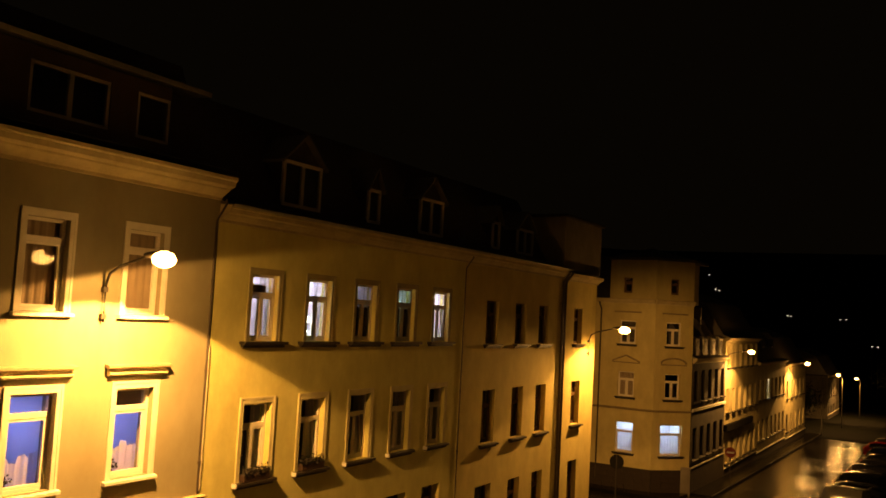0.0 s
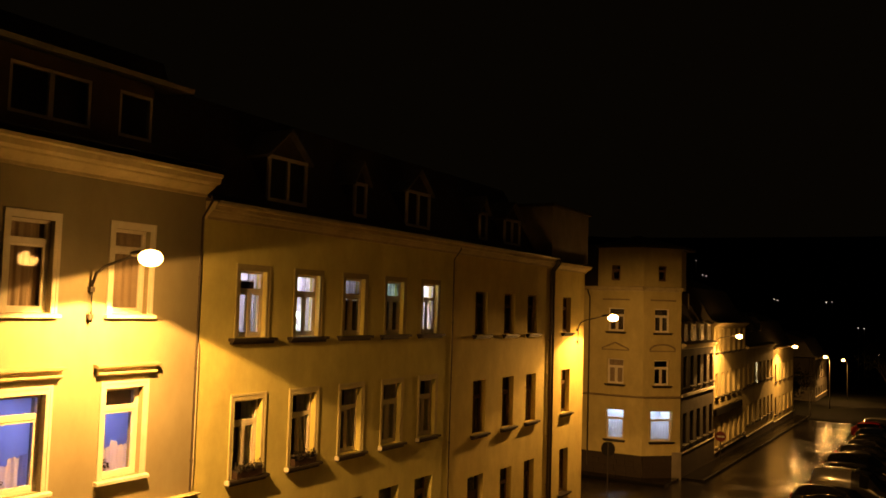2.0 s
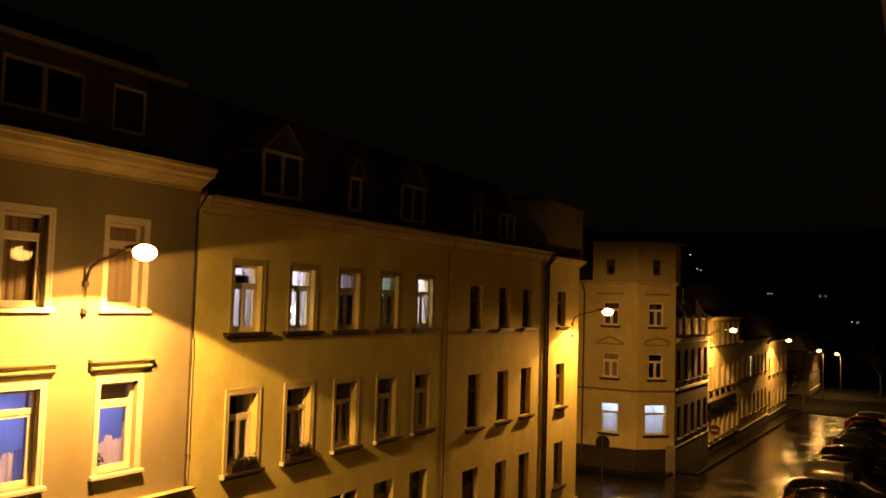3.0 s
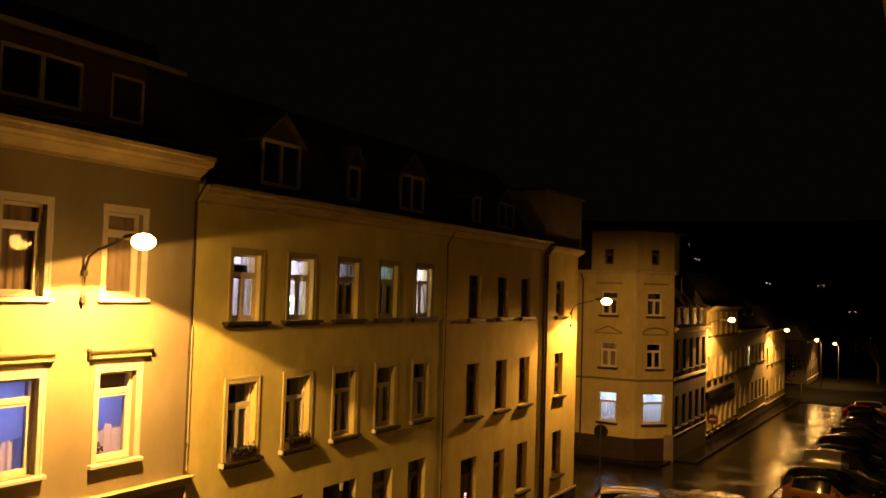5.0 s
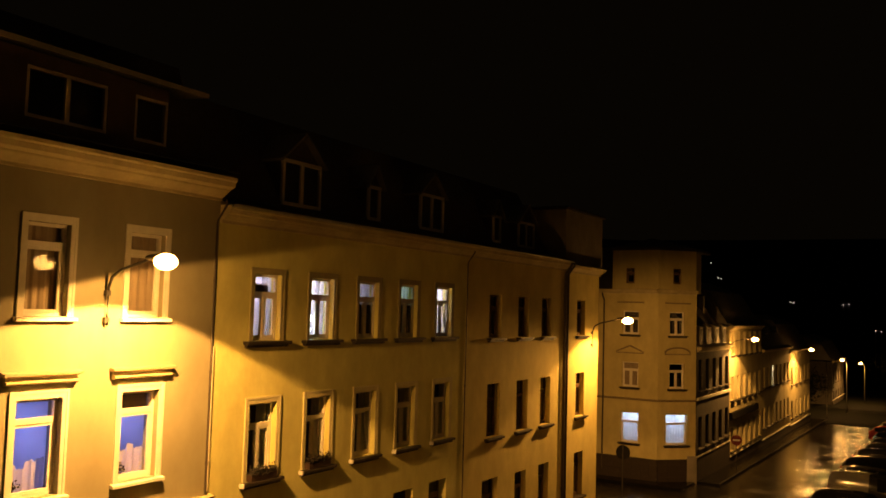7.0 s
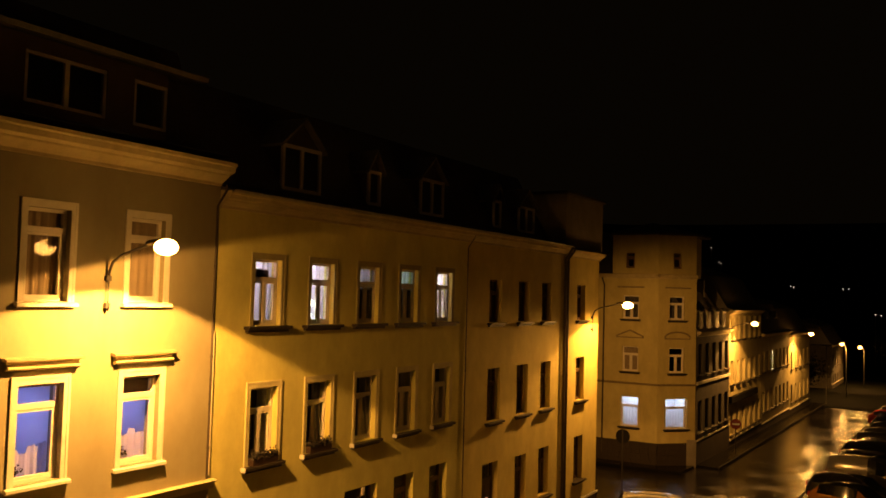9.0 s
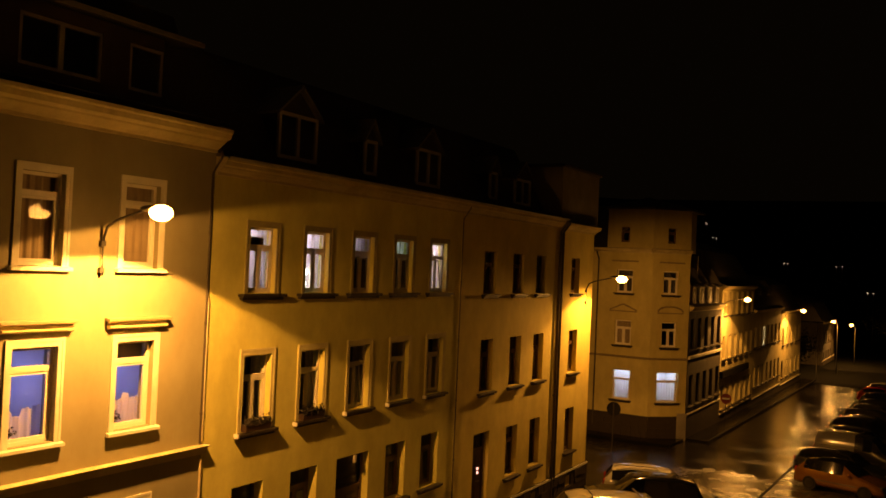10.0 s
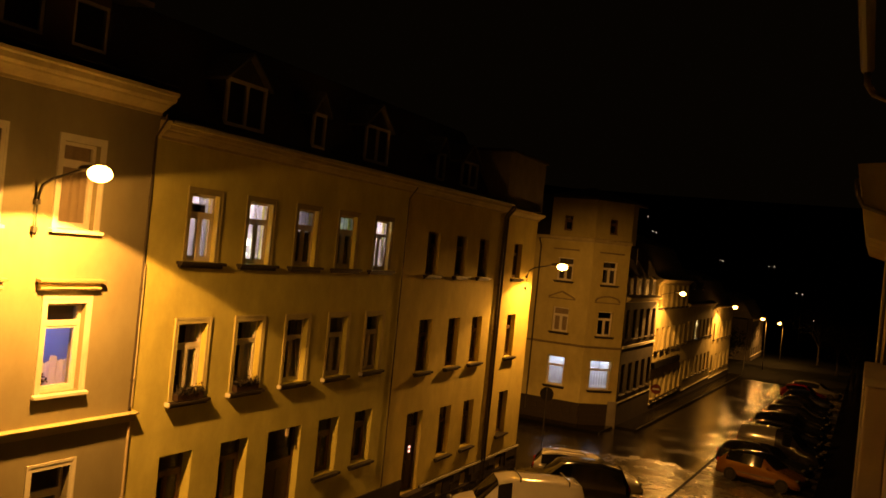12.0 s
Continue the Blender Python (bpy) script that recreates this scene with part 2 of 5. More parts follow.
def window(house, F, u, z0, w, h, style="casement", trim=True, sill=True, hood="", curtain=0, frame_mat=None, depth=0.17, sill_mat=None, seed=0, name="window", ends=False, tilt=0, transom=0.70, slim=False, ext=0.14, trim_mat=None):
    """A window in an opening: frame with transom and casements, panes, sill, surround, hood, curtain. F: the facade's own axes."""
    frame_mat = frame_mat or M_FRAME
    m = F @ Matrix.Translation((u, 0, z0))
    tz = h * transom
    d = depth

    fw = 0.06
    key = (round(w, 2), round(h, 2), style, frame_mat.name, d, transom)

    def plate(name, u0, u1, a, b, holes, y, t):
        bm = facade_mesh(u1 - u0, a, b, [(q[0] - u0, q[1] - u0, q[2], q[3]) for q in holes], t)
        bmesh.ops.translate(bm, verts=bm.verts, vec=(u0, y, 0))
        return mesh_of(name, bm, frame_mat)
    mid = 0.035
    low = ((-w / 2 + fw, -mid), (mid, w / 2 - fw)) if style == "double" else ((-w / 2 + fw, w / 2 - fw),)
    ob = part(name, cached(("win",) + key, lambda: plate("window", -w / 2, w / 2, 0, h, [(a, q, fw, tz - 0.05) for a, q in low] + [(-w / 2 + fw, w / 2 - fw, tz + 0.05, h - fw)], d, 0.08)), None, house, m=m)
    swing = [m, m]
    if tilt:
        hinge = Vector((0, d + 0.03, fw + 0.01))
        swing[1] = m @ Matrix.Translation(hinge) @ Matrix.Rotation(radians(-tilt), 4, "X") @ Matrix.Translation(-hinge)
    for k, (a, q) in enumerate(low):
        part("casement", cached(("cas", k) + key, lambda: plate("casement", a + 0.003, q - 0.003, fw + 0.003, tz - 0.053, [(a + 0.05, q - 0.05, fw + 0.055, tz - 0.10)], d + 0.012, 0.05)), None, ob, m=swing[k])

    def glazing(u0, u1, a, b):
        bm = bmesh.new()
        quad(bm, (u0, d + 0.037, a), (u1, d + 0.037, a), (u1, d + 0.037, b), (u0, d + 0.037, b))
        return mesh_of("pane", bm, M_GLASS)
    for k, (a, q) in enumerate(low):
        p = part("pane", cached(("pl", k) + key, lambda: glazing(a + 0.045, q - 0.045, fw + 0.05, tz - 0.095)), None, ob, m=swing[k])
        p.visible_shadow = False
    p = part("pane", cached(("pu",) + key, lambda: glazing(-w / 2 + fw - 0.005, w / 2 - fw + 0.005, tz + 0.045, h - fw + 0.005)), None, ob, m=m)
    p.visible_shadow = False
    if sill:
        def mksill():
            bm = bmesh.new()
            if slim:
                prism(bm, [(-0.105, -0.085), (-0.105, -0.03), (-0.02, -0.012), (d - 0.002, -0.012), (d - 0.002, -0.085)], -w / 2 - 0.17, w / 2 + 0.17)
            else:
                box(bm, -w / 2 - ext, w / 2 + ext, -0.17, d - 0.002, -0.085, -0.012, 0.012)
                box(bm, -w / 2 - ext + 0.04, w / 2 + ext - 0.04, -0.09, -0.003, -0.15, -0.085, 0.01)
            return mesh_of("sill", bm, sill_mat or M_TRIM)
        part("sill", cached(("sill", slim, ext, round(w, 2), d, (sill_mat or M_TRIM).name), mksill), None, ob, m=m)
        if ends:
            def mkend():
                bm = bmesh.new()
                box(bm, -w / 2 - ext - 0.045, -w / 2 - ext - 0.005, -0.165, -0.03, -0.10, 0.0, 0.006)
                return mesh_of("sill_end", bm, M_FRAME)
            part("sill_end", cached(("end", round(w, 2)), mkend), None, ob, "white sill end piece", m=m)
    if trim:
        t, p = 0.11, 0.024

        def mktrim():
            bm = facade_mesh(w + 2 * t, -0.012, h + t, [(t, w + t, -0.011, h)], p - 0.003)
            bmesh.ops.translate(bm, verts=bm.verts, vec=(-w / 2 - t, -p, 0))
            return mesh_of("surround", bm, trim_mat or M_TRIM)

        def mkmould():
            a = w / 2 + t
            bm = facade_mesh(2 * a + 0.03, -0.012, h + t + 0.03, [(0.05, 2 * a - 0.02, -0.011, h + t - 0.02)], 0.028)
            bmesh.ops.translate(bm, verts=bm.verts, vec=(-a - 0.015, -p - 0.010, 0))
            return mesh_of("moulding", bm, trim_mat or M_TRIM)
        part("surround", cached(("trim", (trim_mat or M_TRIM).name, round(w, 2), round(h, 2)), mktrim), None, ob, m=m)
        part("moulding", cached(("mould", (trim_mat or M_TRIM).name, round(w, 2), round(h, 2)), mkmould), None, ob, m=m)
    if hood:
        def mkhood():
            bm = bmesh.new()
            z = h + (0.30 if hood == "flat" else 0.52)
            if hood == "flat":
                a = w / 2 + 0.25
                prism(bm, [(-0.003, z - 0.05), (-0.05, z - 0.05), (-0.105, z - 0.02), (-0.11, z + 0.012), (-0.055, z + 0.025), (-0.055, z + 0.09), (-0.08, z + 0.10), (-0.003, z + 0.105)], -a, a)
            elif hood == "gable":
                a = w / 2 + 0.34
                box(bm, -a, a, -0.14, -0.003, z, z + 0.07)
                for s in (-1, 1):
                    v = [(s * a, z + 0.07), (s * a, z + 0.15), (0, z + 0.52), (0, z + 0.43)]
                    lo = [bm.verts.new((x, -0.14, q)) for x, q in v]
                    hi = [bm.verts.new((x, -0.003, q)) for x, q in v]
                    for i in range(4):
                        bm.faces.new((lo[i], lo[(i + 1) % 4], hi[(i + 1) % 4], hi[i]))
                    bm.faces.new(lo)
                    bm.faces.new(hi[::-1])
            else:
                a = w / 2 + 0.34
                box(bm, -a, a, -0.14, -0.003, z, z + 0.07)
                tube(bm, [(a * math.cos(q), -0.07, z + 0.10 + 0.34 * math.sin(q)) for q in np.linspace(0, math.pi, 13)], 0.055, 6)
            return mesh_of("hood", bm, M_CORN if hood == "flat" else M_HOOD)
        part("hood", cached(("hood", hood, round(w, 2), round(h, 2)), mkhood), None, ob, m=m)
        if hood == "flat":
            def mkcap():
                bm = bmesh.new()
                a, z = w / 2 + 0.31, h + 0.30
                prism(bm, [(-0.003, z + 0.108), (-0.125, z + 0.103), (-0.15, z + 0.11), (-0.15, z + 0.15), (-0.135, z + 0.155), (-0.003, z + 0.175)], -a, a)
                return mesh_of("hood_cap", bm, M_CAP)
            part("hood_cap", cached(("cap", round(w, 2), round(h, 2)), mkcap), None, ob, "stained moulded cap of the window hood", m=m)
    if curtain == 3:
        c = cached(("lace", round(w, 2), seed % 4), lambda: curtain_mesh(w * 0.92, h * 0.31, seed, 0.12))
        part("curtain", c, None, ob, "short lace curtain across the lower pane", m=m @ Matrix.Translation((0, d + 0.2, 0.03)))
    elif curtain == 4:
        c = cached(("net", round(w, 2), round(h, 2)), lambda: curtain_mesh(w * 0.97, h * 0.70, seed, fold=0.25))
        part("curtain", c, None, ob, "sheer white net curtain", m=m @ Matrix.Translation((0, d + 0.12, 0.02)))
    elif curtain == 5:
        c = cached(("drape", round(w, 2), seed % 3), lambda: curtain_mesh(w * 0.97, h * 0.97, seed, 0.0, M_DRAPE))
        part("curtain", c, None, ob, "drawn beige curtain", m=m @ Matrix.Translation((0, d + 0.15, 0.02)))
    elif curtain:
        c = cached(("cur", round(w, 2), round(h, 2), seed % 4), lambda: curtain_mesh(w * 0.34, h * 0.97, seed))
        for s in ((-1, 1) if curtain == 2 else (1,) if curtain == 1 else (-1,)):
            part("curtain", c, None, ob, m=m @ Matrix.Translation((s * w * 0.32, d + 0.2, 0.02)))
    return ob


def holes_of(rows):
    return [(u - w / 2, u + w / 2, z, z + h) for u, z, w, h in rows]


def lit_room(F, u0, u1, z0, z1, depth, power, col, at=(0.5, 0.5, 0.85), paint=None, wall=0.385):
    """A plain room behind a window, with an added hanging lamp that lights it."""
    bm = bmesh.new()
    y0, y1 = wall, wall + depth
    quad(bm, (u0, y1, z0), (u1, y1, z0), (u1, y1, z1), (u0, y1, z1))
    quad(bm, (u0, y0, z0), (u0, y1, z0), (u0, y1, z1), (u0, y0, z1))
    quad(bm, (u1, y0, z0), (u1, y0, z1), (u1, y1, z1), (u1, y1, z0))
    quad(bm, (u0, y0, z0), (u1, y0, z0), (u1, y1, z0), (u0, y1, z0))
    quad(bm, (u0, y0, z1), (u0, y1, z1), (u1, y1, z1), (u1, y0, z1))
    ob = part("room_wall", bm, paint or M_ROOM, m=F)
    tagged(ob, "pale painted walls of a lit room", "wall", kind="structure")
    p = (u0 + (u1 - u0) * at[0], y0 + depth * at[1], z0 + (z1 - z0) * at[2])
    w = F @ Vector(p)
    lamp = thing("pendant_lamp", w + Vector((0, 0, 0.22)), "small white pendant lamp added to light a room", "lamp", "room lamps")
    bm = bmesh.new()
    tube(bm, [w + Vector((0, 0, 0.2)), w + Vector((0, 0, (z1 - z0) * (1 - at[2])))], 0.01, 6)
    part("cord", bm, M_POLE, lamp)
    bm = bmesh.new()
    bmesh.ops.create_cone(bm, cap_ends=False, segments=16, radius1=0.16, radius2=0.05, depth=0.16, matrix=Matrix.Translation(w + Vector((0, 0, 0.16))))
    part("shade", bm, M_ROOM, lamp)
    L = bpy.data.lights.new("room_light", "POINT")
    L.energy, L.color, L.shadow_soft_size = power, col, 0.06
    lo = new("room_light", L)
    lo.matrix_basis = Matrix.Translation(w)
    return ob


def shell(house, F, length, deep, z0, z1, material):
    """Side and back walls, floors inside, so that the house is closed."""
    bm = bmesh.new()
    t = 0.3
    box(bm, 0.0, t, 0.385, deep, z0, z1 - 0.002)
    box(bm, length - t, length, 0.385, deep, z0, z1 - 0.002)
    box(bm, t, length - t, deep - t, deep, z0, z1 - 0.002)
    part("outer_wall", bm, material, house, m=F)
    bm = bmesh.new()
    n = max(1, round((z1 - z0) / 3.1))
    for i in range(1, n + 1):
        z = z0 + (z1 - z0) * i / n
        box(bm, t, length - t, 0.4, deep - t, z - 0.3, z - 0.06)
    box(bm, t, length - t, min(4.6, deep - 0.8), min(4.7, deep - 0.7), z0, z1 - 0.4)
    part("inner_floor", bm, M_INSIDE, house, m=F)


def cornice(house, F, u0, u1, ztop, h=0.40, proj=0.42, material=None):
    bm = bmesh.new()
    z = ztop - h
    prism(bm, [(-0.003, z), (-0.07, z), (-0.07, z + 0.06), (-0.12, z + 0.09), (-proj * 0.55, z + h * 0.42), (-proj * 0.6, z + h * 0.50), (-proj * 0.86, z + h * 0.58), (-proj * 0.9, z + h * 0.8), (-proj, z + h * 0.86), (-proj, ztop), (-0.003, ztop + 0.03)], u0, u1)
    return part("cornice", bm, material or M_CORN, house, m=F)


def gutter(house, F, u0, u1, z, y=-0.46, r=0.075):
    bm = bmesh.new()
    prof = [(y + r * math.cos(a), z + r * math.sin(a)) for a in np.linspace(math.pi, 2 * math.pi, 9)]
    prof += [(y + (r - 0.012) * math.cos(a), z + (r - 0.012) * math.sin(a)) for a in np.linspace(2 * math.pi, math.pi, 9)]
    prism(bm, prof, u0, u1)
    part("gutter", bm, M_ZINC, house, m=F)


def downpipe(house, F, u, ztop, zbot, material, y=-0.10, r=0.05, elbow=0.40):
    bm = bmesh.new()
    tube(bm, [(u, y - elbow + 0.06, ztop), (u, y - elbow + 0.06, ztop - 0.12), (u, y, ztop - 0.45), (u, y, ztop - 0.55), (u, y, zbot)], r)
    for z in np.arange(zbot + 0.6, ztop - 0.7, 1.9):
        tube(bm, [(u, y, z), (u, y, z + 0.05)], r + 0.012)
        box(bm, u - 0.015, u + 0.015, y, 0, z + 0.01, z + 0.04)
    part("downpipe", bm, material, house, m=F)


def lamp_spot(at, power, ahead=(0.25, -0.08, -0.6, 54), back=(0.25, -0.08, -0.6, 54), lean=0.21, wide=0.16, down=0.0, rim=0.05, share=1.0, spill=0.0):
    """A street luminaire: light below its rim, a stronger beam down, and a long beam each way along the street (share, aside, down, width)."""
    beams = [(power * share, SPOT, 0.06, (0, 0, -1)), (power * wide, 177, rim, (lean, 0, -1)),
             (power * ahead[0], ahead[3], 0.8, (1, ahead[1], ahead[2])), (power * back[0], back[3], 0.8, (-1, back[1], back[2]))]
    if spill:
        beams.append((power * spill, 172, 0.5, (0.1, 1, 0.15)))
    if down:
        beams.append((power * down, 96, 0.9, (0.22, 0.12, -1)))
    for p, size, blend, aim in beams:
        L = bpy.data.lights.new("street_light", "SPOT")
        L.energy, L.color, L.shadow_soft_size = p, SODIUM, 0.09
        L.spot_size, L.spot_blend = radians(size), blend
        ob = new("street_light", L)
        ob.matrix_basis = look(at, Vector(at) + Vector(aim))


SPOT = 138


def lamp_head(parent, p):
    """Oval housing over a bowl."""
    p = Vector(p)
    bm = bmesh.new()
    ellipsoid(bm, p + Vector((0, 0.24, 0.10)), (0.11, 0.28, 0.065))
    part("housing", bm, M_POLE, parent, smooth=True)
    bm = bmesh.new()
    ellipsoid(bm, p + Vector((0, 0, 0.02)), (0.18, 0.24, 0.15))
    part("bowl", bm, M_LAMP, parent, "glowing amber sodium lamp bowl", smooth=True)


def wall_lamp(x, ywall, z, reach, power, **beams):
    """Street lamp on a bent arm from a house wall."""
    ob = thing("street_lamp", (x, ywall, z - 1.1), "sodium street lamp on a bent arm fixed to a house wall", "street lamp", "street lamps")
    bm = bmesh.new()
    q = [(x, ywall - 0.07, z - 1.15), (x, ywall - 0.07, z - 0.45), (x, ywall - 0.16, z - 0.25), (x, ywall - 0.4, z - 0.12), (x, ywall - reach + 0.3, z + 0.10)]
    tube(bm, q, 0.028, 8)
    part("arm", bm, M_POLE, ob, smooth=True)
    for dz in (-1.05, -0.55):
        bm = bmesh.new()
        box(bm, x - 0.05, x + 0.05, ywall - 0.09, ywall - 0.002, z + dz - 0.05, z + dz + 0.05, 0.008)
        part("bracket", bm, M_POLE, ob)
    lamp_head(ob, (x, ywall - reach, z))
    lamp_spot((x, ywall - reach, z - 0.17), power, **beams)
    return ob


def pole_lamp(x, y, z, power, lit=True, reach=1.0):
    g = ground(x)
    ob = thing("street_lamp", (x, y, g), "sodium street lamp on a tall slim metal pole" if lit else "unlit tall slim metal street lamp pole", "street lamp", "street lamps")
    bm = bmesh.new()
    tube(bm, [(x, y, g), (x, y, g + 1.0), (x, y, z - 0.5), (x, y - 0.2 * reach, z - 0.1), (x, y - reach, z + 0.1)], 0.06, 10, 0.03)
    part("pole", bm, M_STEEL, ob, smooth=True)
    if lit:
        lamp_head(ob, (x, y - reach, z))
        lamp_spot((x, y - reach, z - 0.17), power, back=(0.22, -0.12, -0.15, 36))
    return ob


# ---- ground ----
def sheet(name, xs, ys, lift, material, label, cat, kind="structure"):
    bm = bmesh.new()
    rows = [[bm.verts.new((x, y, ground(x) + lift(x, y))) for y in ys] for x in xs]
    for a, b in zip(rows, rows[1:]):
        for i in range(len(ys) - 1):
            f = bm.faces.new((a[i], b[i], b[i + 1], a[i + 1]))
            # past x=101 the street turns near-black too, so no lamplight shows on it
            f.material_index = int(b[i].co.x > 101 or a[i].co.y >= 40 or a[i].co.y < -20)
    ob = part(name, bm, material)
    ob.data.materials.append(M_FAR_GROUND)
    return tagged(ob, label, cat, kind=kind)


def far_rise(x, y):
    """The land rises to a dark hill far beyond the street."""
    d = math.hypot(x, y)
    return 46 * min(1.0, max(0.0, (d - 190) / 170)) ** 1.5 + max(0, d - 360) * 0.05


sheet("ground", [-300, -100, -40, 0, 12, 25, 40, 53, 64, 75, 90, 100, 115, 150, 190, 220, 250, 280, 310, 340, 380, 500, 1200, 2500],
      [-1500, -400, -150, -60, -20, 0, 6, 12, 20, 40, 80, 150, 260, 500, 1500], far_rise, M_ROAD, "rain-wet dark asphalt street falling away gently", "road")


def slab(name, x0, x1, y0, y1, label):
    """A raised pavement with its kerb along the road."""
    n = max(2, int((x1 - x0) / 4))
    xs = np.linspace(x0, x1, n + 1)
    bm = bmesh.new()
    t = [[bm.verts.new((x, y, ground(x) + 0.12)) for y in (y0, y1)] for x in xs]
    b = [[bm.verts.new((x, y, ground(x) - 0.1)) for y in (y0, y1)] for x in xs]
    for i in range(n):
        bm.faces.new((t[i][0], t[i + 1][0], t[i + 1][1], t[i][1]))
        for k in (0, 1):
            bm.faces.new((t[i][k], t[i + 1][k], b[i + 1][k], b[i][k]))
    for i in (0, n):
        bm.faces.new((t[i][0], t[i][1], b[i][1], b[i][0]))
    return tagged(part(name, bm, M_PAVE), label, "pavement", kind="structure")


def kerb_line(parent, x0, x1, y, w=0.14):
    """Kerbstones, one by one."""
    n = max(1, int((x1 - x0) / 1.0))
    step = (x1 - x0) / n
    bm = bmesh.new()
    box(bm, 0.006, step - 0.006, -w / 2, w / 2, -0.12, 0.135, 0.015)
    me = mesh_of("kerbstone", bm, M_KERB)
    for i in range(n):
        x = x0 + i * step
        tilt = math.degrees(math.atan2(ground(x + step) - ground(x), step))
        part("kerbstone", me, None, parent, m=pose(x, y, ground(x), 0, -tilt, 0))


PAVES = [slab("pavement", -20, 37.6, 11.75, 13.5, "wet grey pavement in front of the houses"),
         slab("pavement.001", 53.7, 104, 12.3, 13.6, "wet grey pavement in front of the row of houses"),
         slab("pavement.002", -20, 130, -0.4, 1.5, "wet grey pavement in front of the nearer houses"),
         slab("pavement.003", 50.2, 53.4, 13.602, 40, "wet grey pavement along the side street"),
         slab("pavement.004", 36.25, 37.6, 13.502, 40, "wet grey pavement beside the ochre house")]

# parking strip along the near pavement, with its gutter line
bm = bmesh.new()
px = [16, 25, 35, 44, 53, 64, 75, 88, 100]
top = [[bm.verts.new((x, y, ground(x) + 0.014)) for y in (1.503, 6.72)] for x in px]
for a, b in zip(top, top[1:]):
    bm.faces.new((a[0], b[0], b[1], a[1]))
tagged(part("parking_strip", bm, M_PARK), "wet paving-block parking strip beside the road", "parking strip", kind="structure")
bm = bmesh.new()
for a, b in zip(px, px[1:]):
    v = [(x, y, ground(x) + z) for x in (a, b) for y, z in ((6.725, -0.05), (6.725, 0.03), (6.86, 0.022), (6.86, -0.05))]
    v = [bm.verts.new(p) for p in v]
    for i in range(3):
        bm.faces.new((v[i], v[i + 4], v[i + 5], v[i + 1]))
tagged(part("gutter_stones", bm, M_KERB), "low granite edging along the parking strip", "kerb", kind="structure")
# a stretch of paler asphalt, with the lamps' glare put into its colour
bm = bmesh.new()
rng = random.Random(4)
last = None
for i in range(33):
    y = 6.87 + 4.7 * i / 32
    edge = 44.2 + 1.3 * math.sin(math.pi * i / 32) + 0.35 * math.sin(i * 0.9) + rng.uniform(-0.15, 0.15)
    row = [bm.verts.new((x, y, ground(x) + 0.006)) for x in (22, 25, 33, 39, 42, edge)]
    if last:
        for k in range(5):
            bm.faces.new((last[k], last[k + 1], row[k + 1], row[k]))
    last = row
tagged(part("road_glare", bm, M_GLARE), "paler asphalt sheet that puts lamp glare on the wet road", "road", kind="structure")

# ---- house A: cream house with the lamp ----
HB = Matrix.Translation((0, 13.5, H))
L_WHITE = (0.80, 0.80, 1.0)
L_BLUE = (0.25, 0.33, 1.0)

cols_a = [11.50, 9.36, 7.20, 5.04, 2.88]
houseA = thing("apartment_house", (6, 14, ground(6)), "cream plastered three-storey apartment house with moulded cornice and dormers", "house", "houses along the street")
FA = HB @ Matrix.Translation((-6, 0, 0))
rows_a = []
for c in cols_a:
    rows_a += [(c + 6, -0.30, 0.84, 1.62), (c + 6, -3.39, 0.88, 1.68), (c + 6, -6.50, 0.86, 1.65)]
part("wall", facade_mesh(19.36, -9.2, 2.4, holes_of(rows_a)), M_WALL_A, houseA, m=FA)
shell(houseA, FA, 19.36, 9.5, -9.2, 2.4, M_WALL_A)
for i, c in enumerate(cols_a):
    window(houseA, FA, c + 6, -0.30, 0.84, 1.62, trim=True, curtain=5, seed=i, depth=0.12, transom=0.77, slim=True)
    window(houseA, FA, c + 6, -3.39, 0.88, 1.68, trim=True, hood="flat", curtain=3 if i < 2 else 2, seed=i + 1, depth=0.12, transom=0.77, slim=True)
    window(houseA, FA, c + 6, -6.50, 0.86, 1.65, trim=True, sill=True, seed=i + 2, slim=True)
cornice(houseA, FA, 0, 19.36 - 0.02, 2.65, h=0.46, proj=0.50)
bm = bmesh.new()
prism(bm, [(-0.003, -4.20), (-0.04, -4.19), (-0.05, -4.07), (-0.155, -4.03), (-0.165, -4.005), (-0.003, -3.985)], 0, 19.46)
part("ledge", bm, M_CORN, houseA, "projecting string course with a pale top", m=FA)
# roof with a long flat-topped dormer
bm = bmesh.new()
prism(bm, [(-0.45, 2.78), (0.65, 3.05), (1.6, 5.3), (5, 6.4), (9.8, 2.78)], -0.1, 19.45)
part("roof", bm, M_SLATE, houseA, m=FA)
dm = [(6 + 10.0, 1.72), (6 + 11.93, 0.85), (6 + 8.0, 0.9), (6 + 5.6, 1.72)]
bm = facade_mesh(17.2, 2.9, 4.42, [(u - w / 2, u + w / 2, 3.22, 4.16) for u, w in dm], 0.12)
FD = FA @ Matrix.Translation((0, 0.6, 0))
part("dormer", bm, M_CLAD, houseA, m=FD)
bm = bmesh.new()
prism(bm, [(-0.22, 4.43), (-0.24, 4.53), (3.0, 4.85), (3.0, 4.72)], 0, 19.25)
box(bm, 17.0, 17.2, 0.125, 2.6, 2.9, 4.44)
part("dormer_roof", bm, M_ZINC, houseA, m=FD)
